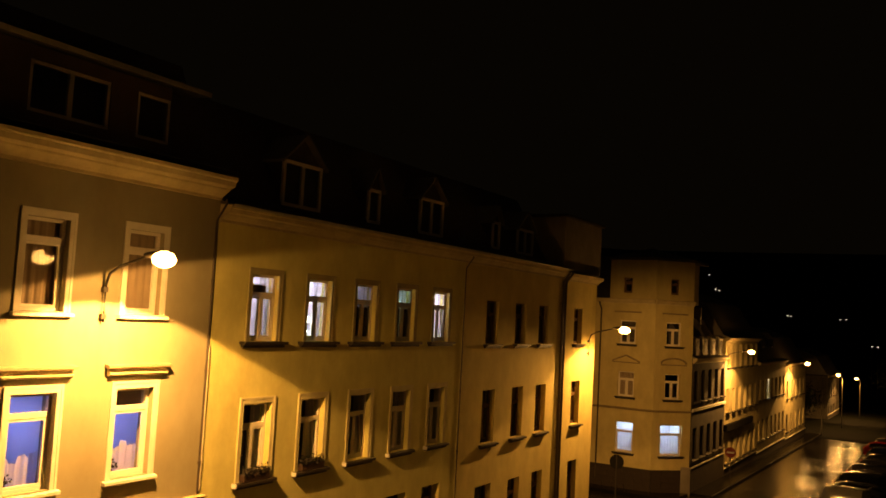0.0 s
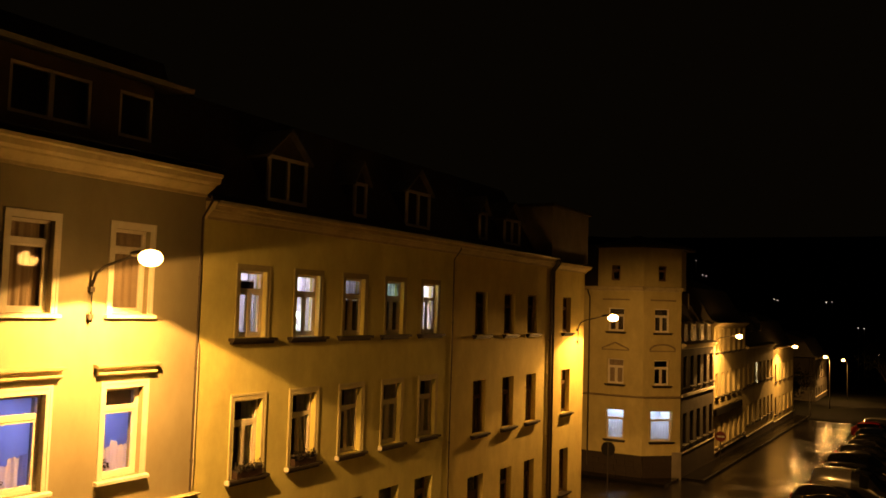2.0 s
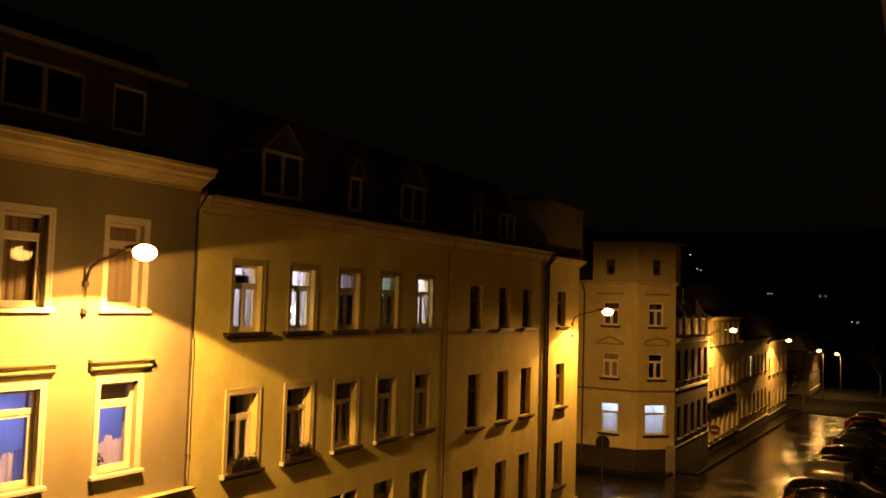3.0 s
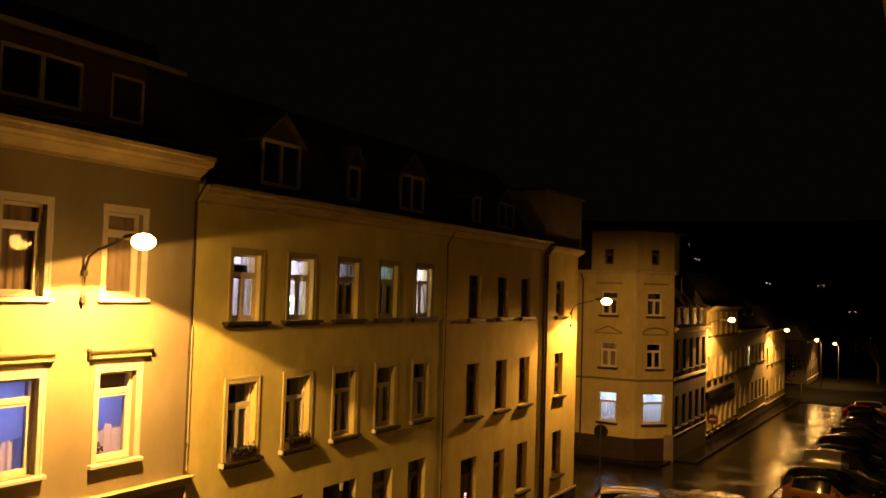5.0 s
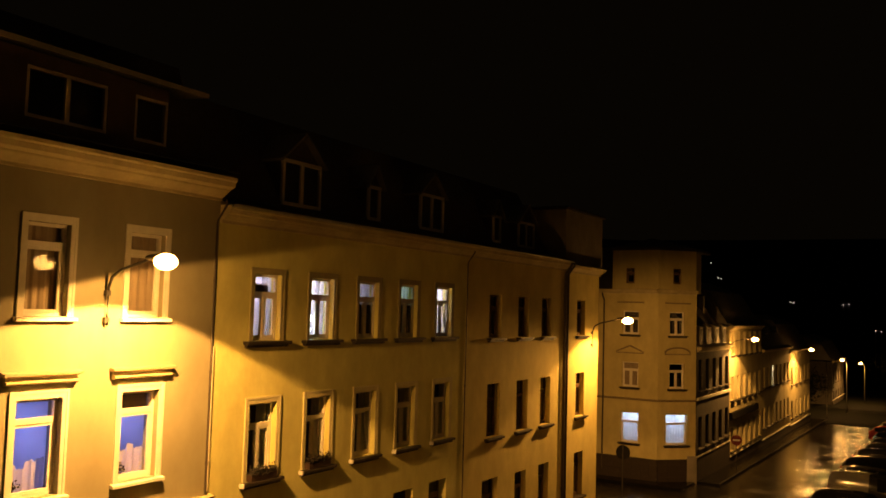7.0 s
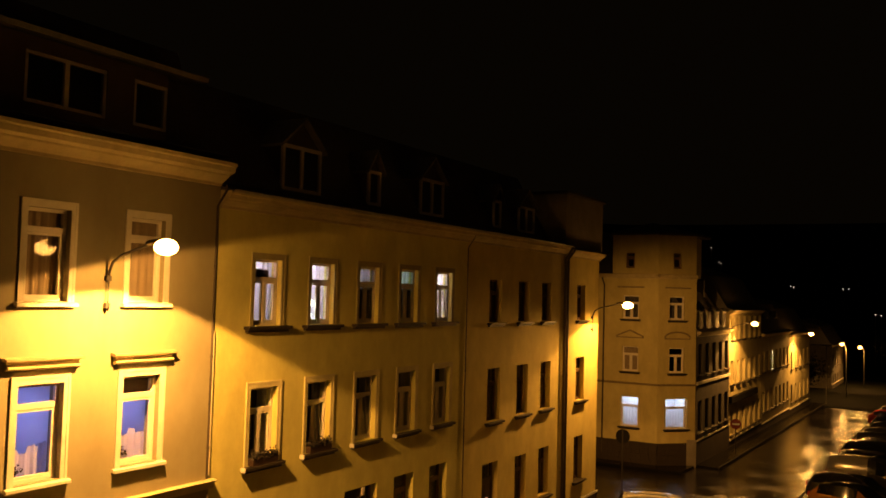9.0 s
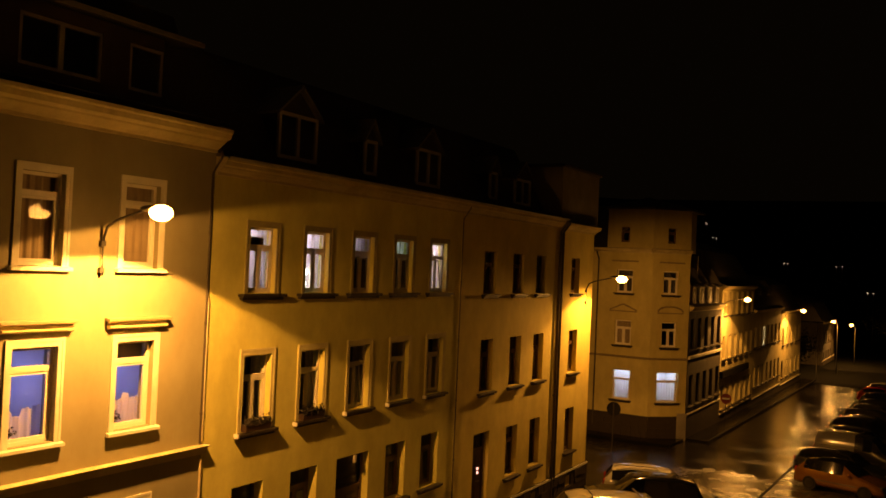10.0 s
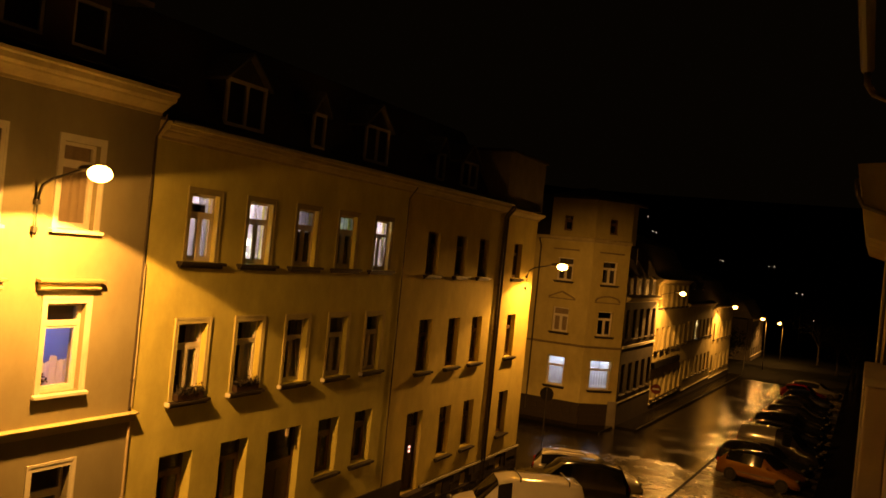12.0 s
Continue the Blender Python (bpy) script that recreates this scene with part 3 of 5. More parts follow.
for i, (u, w) in enumerate(dm):
    def mk(w=w):
        bm = bmesh.new()
        for a, b in ((-w / 2, -w / 2 + 0.07), (w / 2 - 0.07, w / 2)) + (((-0.05, 0.05),) if w > 1.2 else ()):
            box(bm, a, b, 0.02, 0.1, 0, 0.94)
        box(bm, -w / 2 + 0.07, w / 2 - 0.07, 0.022, 0.098, 0.87, 0.94)
        box(bm, -w / 2 + 0.07, w / 2 - 0.07, 0.022, 0.098, 0, 0.07)
        return mesh_of("dormer_window", bm, M_FRAME)
    ob = part("dormer_window", cached(("dw", w), mk), None, houseA, m=FD @ Matrix.Translation((u, 0, 3.22)))
    bm = bmesh.new()
    quad(bm, (-w / 2 + 0.06, 0.052, 0.06), (w / 2 - 0.06, 0.052, 0.06), (w / 2 - 0.06, 0.052, 0.88), (-w / 2 + 0.06, 0.052, 0.88))
    part("pane", bm, M_GLASS, ob, m=FD @ Matrix.Translation((u, 0, 3.22)))
downpipe(houseA, HB, 13.27, 2.2, -3.95, M_PIPE_D, y=-0.03, r=0.022, elbow=0.3)
downpipe(houseA, HB, 13.325, -0.9, -3.9, M_PIPE, y=-0.03, r=0.017, elbow=0.06)
downpipe(houseA, HB, 13.30, -4.3, -8.3, M_PIPE, y=-0.045, r=0.028, elbow=0.06)

# ---- house B: long ochre house ----
houseB = thing("apartment_house", (24, 14, ground(24)), "long three-storey house in two shades of ochre plaster with dormers", "house", "houses along the street")
B0, B1 = 13.362, 36.3
cb = [14.96 + 1.985 * k for k in range(5)]
cb2 = [26.38, 28.64, 30.70]
rows_b = []
for c in cb:
    rows_b += [(c, -0.80, 0.90, 1.50), (c, -3.90, 0.92, 1.70)]
for i, c in enumerate([14.83, 16.82, 18.86, 20.92, 22.82]):
    rows_b.append((c, -8.55, 1.45, 3.43) if i == 2 else (c, -6.72, 1.02, 1.60))
for c in cb2 + [34.25]:
    rows_b += [(c, -0.88, 0.92, 1.46), (c, -4.22, 0.94, 1.79)]
rows_b += [(26.26, -8.35, 1.15, 2.75), (28.64, -7.46, 0.94, 1.78), (30.68, -7.46, 0.94, 1.78), (34.2, -7.52, 0.96, 1.83)]
FB = HB @ Matrix.Translation((B0, 0, 0))
BS = 24.30       # the joint between its two paints
for u0, u1, paint_b in ((B0, BS, M_WALL_B), (BS, B1, M_WALL_H)):
    part("wall", facade_mesh(u1 - u0, -10.6, 1.80, [(a - u0, b - u0, c, d) for a, b, c, d in holes_of(rows_b) if u0 < a < u1]), paint_b, houseB, m=HB @ Matrix.Translation((u0, 0, 0)))
shell(houseB, FB, B1 - B0, 9.5, -10.6, 1.8, M_WALL_B)
for i, c in enumerate(cb):
    window(houseB, HB, c, -0.80, 0.90, 1.50, "double", trim=True, curtain=2, seed=i, sill_mat=M_SILL, frame_mat=M_FRAME, depth=0.12, ext=0.28, trim_mat=M_TRIM_D, tilt=8 if i == 4 else 0)
    window(houseB, HB, c, -3.90, 0.92, 1.70, "double", trim=True, curtain=(2, 2, 1, 1, 0)[i], seed=i + 2, sill_mat=M_SILL, depth=0.14, ends=True, ext=0.19, trim_mat=M_TRIM_B, tilt=(0, 7, 7, 0, 0)[i])
for i, c in enumerate([14.83, 16.82, 20.92, 22.82]):
    window(houseB, HB, c, -6.72, 1.02, 1.60, "double", trim=False, seed=i, sill_mat=M_SILL, depth=0.26, frame_mat=M_FRAME_D)
for i, c in enumerate(cb2 + [34.25]):
    window(houseB, HB, c, -0.88, 0.92, 1.46, "double", trim=False, seed=i, sill_mat=M_SILL, depth=0.2, frame_mat=M_FRAME_D)
    window(houseB, HB, c, -4.22, 0.94, 1.79, "double", trim=False, seed=i, sill_mat=M_SILL, depth=0.2, frame_mat=M_FRAME_D)
for i, (c, w) in enumerate([(28.64, 0.94), (30.68, 0.94), (34.2, 0.96)]):
    window(houseB, HB, c, -7.50, w, 1.82, "double", trim=False, seed=i, sill_mat=M_SILL, depth=0.2, frame_mat=M_FRAME_D)


def house_door(house, F, u, z0, w, h, leaf_h, label):
    m = F @ Matrix.Translation((u, 0, z0))
    bm = bmesh.new()
    box(bm, -w / 2, -w / 2 + 0.09, 0.2, 0.3, 0, h)
    box(bm, w / 2 - 0.09, w / 2, 0.2, 0.3, 0, h)
    box(bm, -w / 2 + 0.09, w / 2 - 0.09, 0.2, 0.3, h - 0.09, h)
    box(bm, -w / 2 + 0.09, w / 2 - 0.09, 0.19, 0.3, leaf_h, leaf_h + 0.1)
    d = part("door", bm, M_DOOR, house, label, m=m)
    bm = bmesh.new()
    box(bm, -w / 2 + 0.09, w / 2 - 0.09, 0.24, 0.285, 0, leaf_h)
    for s in (-1, 1):
        for a, b in ((0.2, 0.9), (1.0, leaf_h - 0.15)):
            x0, x1 = sorted((s * 0.06, s * (w / 2 - 0.2)))
            box(bm, x0, x1, 0.225, 0.241, a, b, 0.006)
    part("leaf", bm, M_DOOR, d, m=m)
    bm = bmesh.new()
    quad(bm, (-w / 2 + 0.09, 0.25, leaf_h + 0.1), (w / 2 - 0.09, 0.25, leaf_h + 0.1), (w / 2 - 0.09, 0.25, h - 0.09), (-w / 2 + 0.09, 0.25, h - 0.09))
    part("pane", bm, M_GLASS, d, m=m)
    bm = bmesh.new()
    tube(bm, [(0.1, 0.22, 1.05), (0.1, 0.16, 1.05), (0.24, 0.16, 1.05)], 0.012, 6)
    part("handle", bm, M_ZINC, d, m=m)
    bm = bmesh.new()
    box(bm, -w / 2 - 0.1, w / 2 + 0.1, -0.25, 0.3, -0.35, -0.003, 0.01)
    part("step", bm, M_STONE, d, m=m)


house_door(houseB, HB, 18.86, -8.55, 1.45, 3.43, 2.45, "tall dark panelled house door with a transom light")
house_door(houseB, HB, 26.26, -8.35, 1.15, 2.75, 2.1, "dark wooden house door in a plain recess")
bm = bmesh.new()
box(bm, 18.88, 18.98, -0.03, 0.02, -5.34, -5.14, 0.01)
part("keystone", bm, M_FRAME, houseB, "small pale block over the door", m=HB)
cornice(houseB, HB, B0 + 0.003, 32.40, 2.09, h=0.36, proj=0.34)
cornice(houseB, HB, 32.41, 36.32, 1.98, h=0.30, proj=0.34)
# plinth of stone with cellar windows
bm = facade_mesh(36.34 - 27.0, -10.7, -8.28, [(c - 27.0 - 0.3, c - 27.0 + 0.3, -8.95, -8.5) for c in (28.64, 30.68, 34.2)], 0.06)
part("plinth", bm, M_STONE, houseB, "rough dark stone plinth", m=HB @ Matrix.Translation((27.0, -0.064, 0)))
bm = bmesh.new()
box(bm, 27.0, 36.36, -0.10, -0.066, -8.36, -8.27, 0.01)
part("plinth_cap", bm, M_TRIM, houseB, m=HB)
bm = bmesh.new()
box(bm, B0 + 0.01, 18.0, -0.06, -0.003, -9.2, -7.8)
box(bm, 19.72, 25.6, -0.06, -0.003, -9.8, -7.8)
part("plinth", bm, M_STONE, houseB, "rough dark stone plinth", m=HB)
bm = bmesh.new()
prism(bm, [(-0.30, 2.12), (0.74, 2.42), (2.2, 4.95), (4.8, 5.7), (9.6, 2.12)], B0 + 0.01, 32.4)
part("roof", bm, M_SLATE, houseB, m=HB)
gutter(houseB, HB, B0, 32.4, 2.12, y=-0.37, r=0.06)
# attic block over the corner
bm = bmesh.new()
box(bm, 32.45, 36.62, -0.02, 4.2, 2.1, 4.25, 0.02)
part("attic", bm, M_WALL_E, houseB, "plastered attic block above the corner", m=HB)
bm = bmesh.new()
box(bm, 32.35, 36.74, -0.12, 4.3, 4.255, 4.37, 0.02)
part("attic_roof", bm, M_SLATE, houseB, m=HB)
for u in (24.30,):
    downpipe(houseB, HB, u, 2.0, -8.7, M_PIPE_D, y=-0.032, r=0.02, elbow=0.3)
for u in (32.30, 32.56):
    downpipe(houseB, HB, u, 2.05, -9.4, M_PIPE_D, r=0.05, elbow=0.3)


def dormer(house, F, u, w, zb, zt, zapex, style="gable"):
    """A small roof dormer with a white window."""
    m = F @ Matrix.Translation((u, 0.8, 0))
    bm = bmesh.new()
    a = w / 2
    f = [(-a, zb - 0.5), (a, zb - 0.5), (a, zt + 0.02), (0, zapex), (-a, zt + 0.02)]
    lo = [bm.verts.new((x, 0.06, z)) for x, z in f]
    hi = [bm.verts.new((x, 2.2, z)) for x, z in f]
    bm.faces.new(lo)
    for i in range(5):
        bm.faces.new((lo[i], lo[(i + 1) % 5], hi[(i + 1) % 5], hi[i]))
    d = part("dormer", bm, M_SLATE, house, m=m)
    bm = bmesh.new()
    for s in (-1, 1):
        v = [(s * (a + 0.12), zt - 0.10), (s * (a + 0.12), zt - 0.03), (0, zapex + 0.10), (0, zapex + 0.02)]
        p = [bm.verts.new((x, -0.12, z)) for x, z in v]
        q = [bm.verts.new((x, 2.3, z)) for x, z in v]
        for i in range(4):
            bm.faces.new((p[i], p[(i + 1) % 4], q[(i + 1) % 4], q[i]))
        bm.faces.new(p)
    part("dormer_roof", bm, M_ZINC, d, m=m)
    bm = bmesh.new()
    t = 0.09
    box(bm, -a, -a + t, -0.02, 0.055, zb, zt)
    box(bm, a - t, a, -0.02, 0.055, zb, zt)
    box(bm, -a + t, a - t, -0.02, 0.055, zt - t, zt)
    box(bm, -a + t, a - t, -0.02, 0.055, zb, zb + t)
    if w > 0.8:
        box(bm, -0.055, 0.055, -0.015, 0.055, zb + t, zt - t)
    part("window_frame", bm, M_FRAME, d, m=m)
    bm = bmesh.new()
    quad(bm, (-a + t, 0.03, zb + t), (a - t, 0.03, zb + t), (a - t, 0.03, zt - t), (-a + t, 0.03, zt - t))
    part("pane", bm, M_GLASS, d, m=m)


dormer(houseB, HB, 16.95, 1.52, 2.5, 3.67, 4.32)
dormer(houseB, HB, 20.15, 0.62, 2.5, 3.50, 4.02)
dormer(houseB, HB, 23.34, 1.44, 2.5, 3.66, 4.28)
dormer(houseB, HB, 27.9, 0.60, 2.5, 3.5, 4.0)
dormer(houseB, HB, 30.4, 1.44, 2.5, 3.5, 4.1)

# low dark blinds, and what stands behind the panes
M_BLIND = mat("brown_blind", (0.055, 0.042, 0.034), 0.9, var=0.2, scale=5)
for c, u0, u1, z0, z1 in ((cb[2], -0.37, 0.37, -0.74, 0.10), (cb[3], -0.14, 0.37, -0.74, 0.12), (cb[0], -0.38, 0.22, 0.30, 0.47)):
    blind = thing("roller_blind", (c, 13.71, H + z1), "plain dark roller blind behind a window pane", "blind", "blinds")
    bm = bmesh.new()
    box(bm, c + u0, c + u1, 13.695, 13.702, H + z0, H + z1)
    part("cloth", bm, M_BLIND, blind)
    bm = bmesh.new()
    tube(bm, [(c + u0, 13.71, H + z1), (c + u1, 13.71, H + z1)], 0.02, 8)
    part("roller", bm, M_FRAME, blind)
blind = thing("roller_blind", (11.5, 13.8, H - 1.75), "brown roller blind behind the upper pane", "blind", "blinds")
bm = bmesh.new()
box(bm, 11.12, 11.88, 13.765, 13.772, H - 2.10, H - 1.75)
part("cloth", bm, M_BLIND, blind)
bm = bmesh.new()
tube(bm, [(11.12, 13.78, H - 1.75), (11.88, 13.78, H - 1.75)], 0.02, 8)
part("roller", bm, M_FRAME, blind)
for x0, seed in ((11.24, 3), (9.06, 5)):
    rng = random.Random(seed)
    pot = thing("pot_plant", (x0, 13.82, H - 3.38), "dark bushy pot plant on an inside window sill", "plant", "pot plants")
    bm = bmesh.new()
    tube(bm, [(x0, 13.80, H - 3.38), (x0, 13.80, H - 3.27)], 0.07, 12, 0.095)
    part("pot", bm, M_BOX, pot)
    bm = bmesh.new()
    for _ in range(150):
        p = Vector((x0 + rng.gauss(0, 0.075), 13.80 + rng.uniform(-0.05, 0.05), H - 3.26 + abs(rng.gauss(0, 0.08))))
        k = rng.uniform(0.02, 0.045)
        e = Euler((rng.uniform(-1.2, 1.2), rng.uniform(-1.2, 1.2), rng.uniform(0, 6.3))).to_matrix()
        quad(bm, *[p + e @ Vector(q) for q in ((-k, 0, 0), (0, -k * 0.6, 0.01), (k, 0, 0.01), (0, k * 0.6, 0.01))])
    tagged(part("leaves", bm, M_PLANT, pot), kind="stuff")

# lit rooms behind the upper windows
for i, (c, pw) in enumerate(zip(cb, (60, 85, 16, 22, 150))):
    col = (0.62, 1.0, 0.92) if i == 3 else L_WHITE
    lit_room(HB, c - 0.95, c + 0.95, -1.2, 1.5, 2.6, pw, col, at=(0.5, 0.45, 0.82))
# blue light stands in for a television; the pendant lamps here are added
for i, c in enumerate(cols_a[:2]):
    lit_room(HB, c - 0.95, c + 0.95, -3.9, -1.35, 2.6, 26, L_BLUE, at=(0.55, 0.5, 0.6))

# ---- corner house C ----
houseC = thing("corner_house", (56, 18, ground(54)), "pale plastered corner house with a chamfered tower front and pediments", "house", "houses along the street")
CM, CR, CL = Vector((51.75, 15.43)), Vector((53.6, 13.62)), Vector((51.9, 27.0))


def frame_of(a, b):
    """Axes of a facade that runs from a to b, with its outside to the right of that way."""
    d = (b - a).normalized()
    return Matrix(((d.x, -d.y, 0, a.x), (d.y, d.x, 0, a.y), (0, 0, 1, H), (0, 0, 0, 1))), (b - a).length


FC1, LC1 = frame_of(CL, CM)      # along the side street
FC2, LC2 = frame_of(CM, CR)      # chamfer
FC3, LC3 = frame_of(CR, Vector((62.6, 13.62)))
zs_c = [(-7.70, 1.83), (-4.34, 1.52), (-1.13, 1.43)]


def c_floor(house, F, length, us, hoods, w0):
    rows = [(u, z, w0 if k == 0 else 1.03, h) for u in us for k, (z, h) in enumerate(zs_c)]
    part("wall", facade_mesh(length, -10.6, 1.4, holes_of(rows)), M_WALL_G, house, m=F)
    for k, (u, z, w, h) in enumerate(rows):
        window(house, F, u, z, w, h, "double" if k % 3 else "casement", trim=False, hood=hoods if k % 3 == 1 else "", curtain=4 if k == 0 else 5 if k == 1 and hoods == "gable" else 0, seed=k, sill_mat=M_SILL, frame_mat=M_FRAME, depth=0.15)
    bm = bmesh.new()
    prism(bm, [(-0.003, -5.13), (-0.06, -5.12), (-0.09, -5.06), (-0.10, -5.02), (-0.003, -4.99)], 0.0, length)
    part("ledge", bm, M_HOOD, house, m=F)
    for u in us:
        bm = bmesh.new()
        box(bm, u - 0.85, u + 0.85, -0.12, -0.003, 0.78, 0.87, 0.015)
        part("hood", bm, M_HOOD, house, m=F)
    bm = bmesh.new()
    box(bm, 0.0, length, -0.07, -0.003, -10.6, -8.55)
    part("plinth", bm, M_STONE, house, m=F)
    cornice(house, F, 0, length, 1.62, h=0.28, proj=0.26)


c_floor(houseC, FC1, LC1, (LC1 - 1.73, LC1 - 4.9, LC1 - 7.8), "gable", 1.12)
c_floor(houseC, FC2, LC2, (LC2 / 2,), "arch", 1.45)
# tower storey
bm = facade_mesh(2.95, 1.5, 4.05, [(0.87, 1.42, 2.0, 2.95)], 0.3)
part("tower_wall", bm, M_WALL_G, houseC, m=FC1 @ Matrix.Translation((LC1 - 2.95, 0.04, 0)))
bm = facade_mesh(LC2, 1.5, 4.05, [(LC2 / 2 - 0.28, LC2 / 2 + 0.28, 2.0, 2.95)], 0.3)
part("tower_wall", bm, M_WALL_G, houseC, m=FC2 @ Matrix.Translation((0, 0.04, 0)))
for F, u in ((FC1, LC1 - 2.95 + 1.145), (FC2, LC2 / 2)):
    window(houseC, F @ Matrix.Translation((0, 0.04, 0)), u, 2.0, 0.55, 0.95, trim=False, sill=False, frame_mat=M_FRAME_D, depth=0.12)
bm = bmesh.new()
pts = [(51.82, 18.4), (51.8, 15.45), (53.65, 13.68), (56.5, 13.68), (56.5, 18.4)]
lo = [bm.verts.new((x, y, H + 1.5)) for x, y in ((52.2, 18.38), (52.2, 15.75), (53.95, 14.05), (56.4, 14.05), (56.4, 18.38))]
hi = [bm.verts.new((v.co.x, v.co.y, H + 4.04)) for v in lo]
for i in (2, 3, 4):
    bm.faces.new((lo[i], lo[(i + 1) % 5], hi[(i + 1) % 5], hi[i]))
part("tower_side", bm, M_WALL_G, houseC)
bm = bmesh.new()
lo = [bm.verts.new((x + (x - 54.3) * 0.06, y + (y - 16.6) * 0.06, H + 4.05)) for x, y in pts]
hi = [bm.verts.new((v.co.x, v.co.y, H + 4.2)) for v in lo]
top = bm.verts.new((54.3, 16.6, H + 5.0))
for i in range(5):
    bm.faces.new((lo[i], lo[(i + 1) % 5], hi[(i + 1) % 5], hi[i]))
    bm.faces.new((hi[i], hi[(i + 1) % 5], top))
bm.faces.new(lo)
part("tower_roof", bm, M_SLATE, houseC)
downpipe(houseC, FC1, LC1 - 3.42, 1.4, -9.4, M_PIPE_D, r=0.05)
bm = bmesh.new()
prism(bm, [(0, 1.62), (4.5, 4.6), (9, 1.62)], 0, LC1 - 3.0)
part("roof", bm, M_SLATE, houseC, m=FC1)
bm = bmesh.new()
box(bm, 60.9, 61.1, 15.0, 27.0, -10.6 + H, 1.5 + H)
box(bm, 52.3, 60.9, 26.7, 27.0, -10.6 + H, 1.5 + H)
part("outer_wall", bm, M_WALL_E, houseC)
for F, u0, u1 in ((FC1, LC1 - 2.9, LC1 - 1.12), (FC2, 0.42, LC2 - 0.42)):
    lit_room(F, u0, u1, -7.9, -5.4, 1.3, 56, (0.48, 0.71, 1.0), at=(0.5, 0.5, 0.9))


bm = bmesh.new()
box(bm, LC2 - 0.62, LC2 + 0.03, -0.12, -0.072, -10.6, -8.35, 0.02)
part("corner_pillar", bm, M_WALL_E, houseC, "pale pillar at the foot of the corner", m=FC2)

# ---- row houses down the street ----
def row_house(x0, x1, ztop, floors, ncol, wall, label, win=(0.95, 1.65), roof_h=2.6, y=13.6, ledge=None, frame_mat=None, zplinth=None, inset=0.0):
    """A plain terrace house along the street."""
    g = ground((x0 + x1) / 2)
    ob = thing("terrace_house", ((x0 + x1) / 2, y + 0.2, g), label, "house", "houses along the street")
    F = Matrix.Translation((x0, y, H))
    L = x1 - x0 - 0.01
    us = [L * (k + 0.5) / ncol for k in range(ncol)]
    rows = [(u, z, win[0], win[1]) for z in floors for u in us]
    part("wall", facade_mesh(L, -11.6, ztop, holes_of(rows), 0.35), wall, ob, m=F)
    shell(ob, F @ Matrix.Translation((inset, 0, 0)), L - inset, 8, -11.6, ztop, wall)
    for k, (u, z, w, h) in enumerate(rows):
        window(ob, F, u, z, w, h, "double", trim=False, seed=k, sill_mat=M_SILL, frame_mat=frame_mat or M_FRAME_D, depth=0.2, curtain=(0, 2, 1)[k % 3])
    cornice(ob, F, 0, L, ztop + 0.12, h=0.3, proj=0.3)
    bm = bmesh.new()
    prism(bm, [(-0.28, ztop + 0.15), (0.2, ztop + 0.3), (1.6, ztop + roof_h), (4.2, ztop + roof_h + 0.9), (8.1, ztop + 0.15)], 0, L)
    part("roof", bm, M_SLATE, ob, m=F)
    bm = bmesh.new()
    zp = zplinth or ground(x0) - H + 0.55
    box(bm, 0, L, -0.06, -0.003, -11.5, zp)
    part("plinth", bm, M_STONE, ob, m=F)
    bm = bmesh.new()
    box(bm, 0, L, -0.10, -0.003, zp + 0.003, zp + 0.09, 0.015)
    part("plinth_cap", bm, M_TRIM, ob, "pale plinth coping", m=F)
    if ledge:
        bm = bmesh.new()
        box(bm, 0, L, -0.12, -0.003, ledge - 0.12, ledge + 0.06, 0.02)
        part("ledge", bm, M_TRIM, ob, m=F)
    return ob


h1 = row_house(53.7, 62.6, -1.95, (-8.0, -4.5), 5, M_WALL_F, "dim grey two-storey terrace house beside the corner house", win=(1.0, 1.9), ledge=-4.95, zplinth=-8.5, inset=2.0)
h2 = row_house(62.62, 74.3, -0.62, (-9.3, -5.75, -2.6), 6, M_WALL_D, "yellow plastered three-storey terrace house under a street lamp", ledge=None)
h3 = row_house(74.32, 88.3, -2.6, (-8.9, -5.6), 7, M_WALL_D, "ochre two-storey terrace house along the wet street")
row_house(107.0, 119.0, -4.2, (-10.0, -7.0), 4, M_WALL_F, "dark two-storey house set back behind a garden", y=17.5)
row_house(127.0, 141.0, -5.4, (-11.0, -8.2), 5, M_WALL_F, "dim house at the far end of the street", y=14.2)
row_house(88.32, 101.5, -3.0, (-9.4, -6.2), 5, M_WALL_D, "yellow two-storey terrace house at the end of the row")

FH1 = Matrix.Translation((53.7, 13.85, H))
for k in range(4):
    # small dormers with pale cheeks and dark fronts
    u = 1.1 + 2.15 * k
    bm = bmesh.new()
    prism(bm, [(-0.12, -1.80), (-0.12, -0.62), (0.1, -0.42), (1.5, -0.42), (0.9, -1.80)], u, u + 0.85)
    d = part("dormer", bm, M_TRIM, h1, "small roof dormer with pale rendered cheeks", m=FH1)
    bm = bmesh.new()
    prism(bm, [(-0.22, -0.60), (-0.22, -0.56), (0.08, -0.36), (1.6, -0.36), (1.6, -0.41), (0.1, -0.41)], u - 0.07, u + 0.92)
    part("dormer_roof", bm, M_SLATE, d, m=FH1)
    bm = bmesh.new()
    box(bm, u + 0.08, u + 0.77, -0.145, -0.122, -1.65, -0.72, 0.008)
    part("window", bm, M_PIPE_D, d, m=FH1)
    bm = bmesh.new()
    box(bm, u - 0.15, u + 1.0, -0.30, -0.124, -1.86, -1.80, 0.01)
    part("sill", bm, M_ZINC, d, m=FH1)
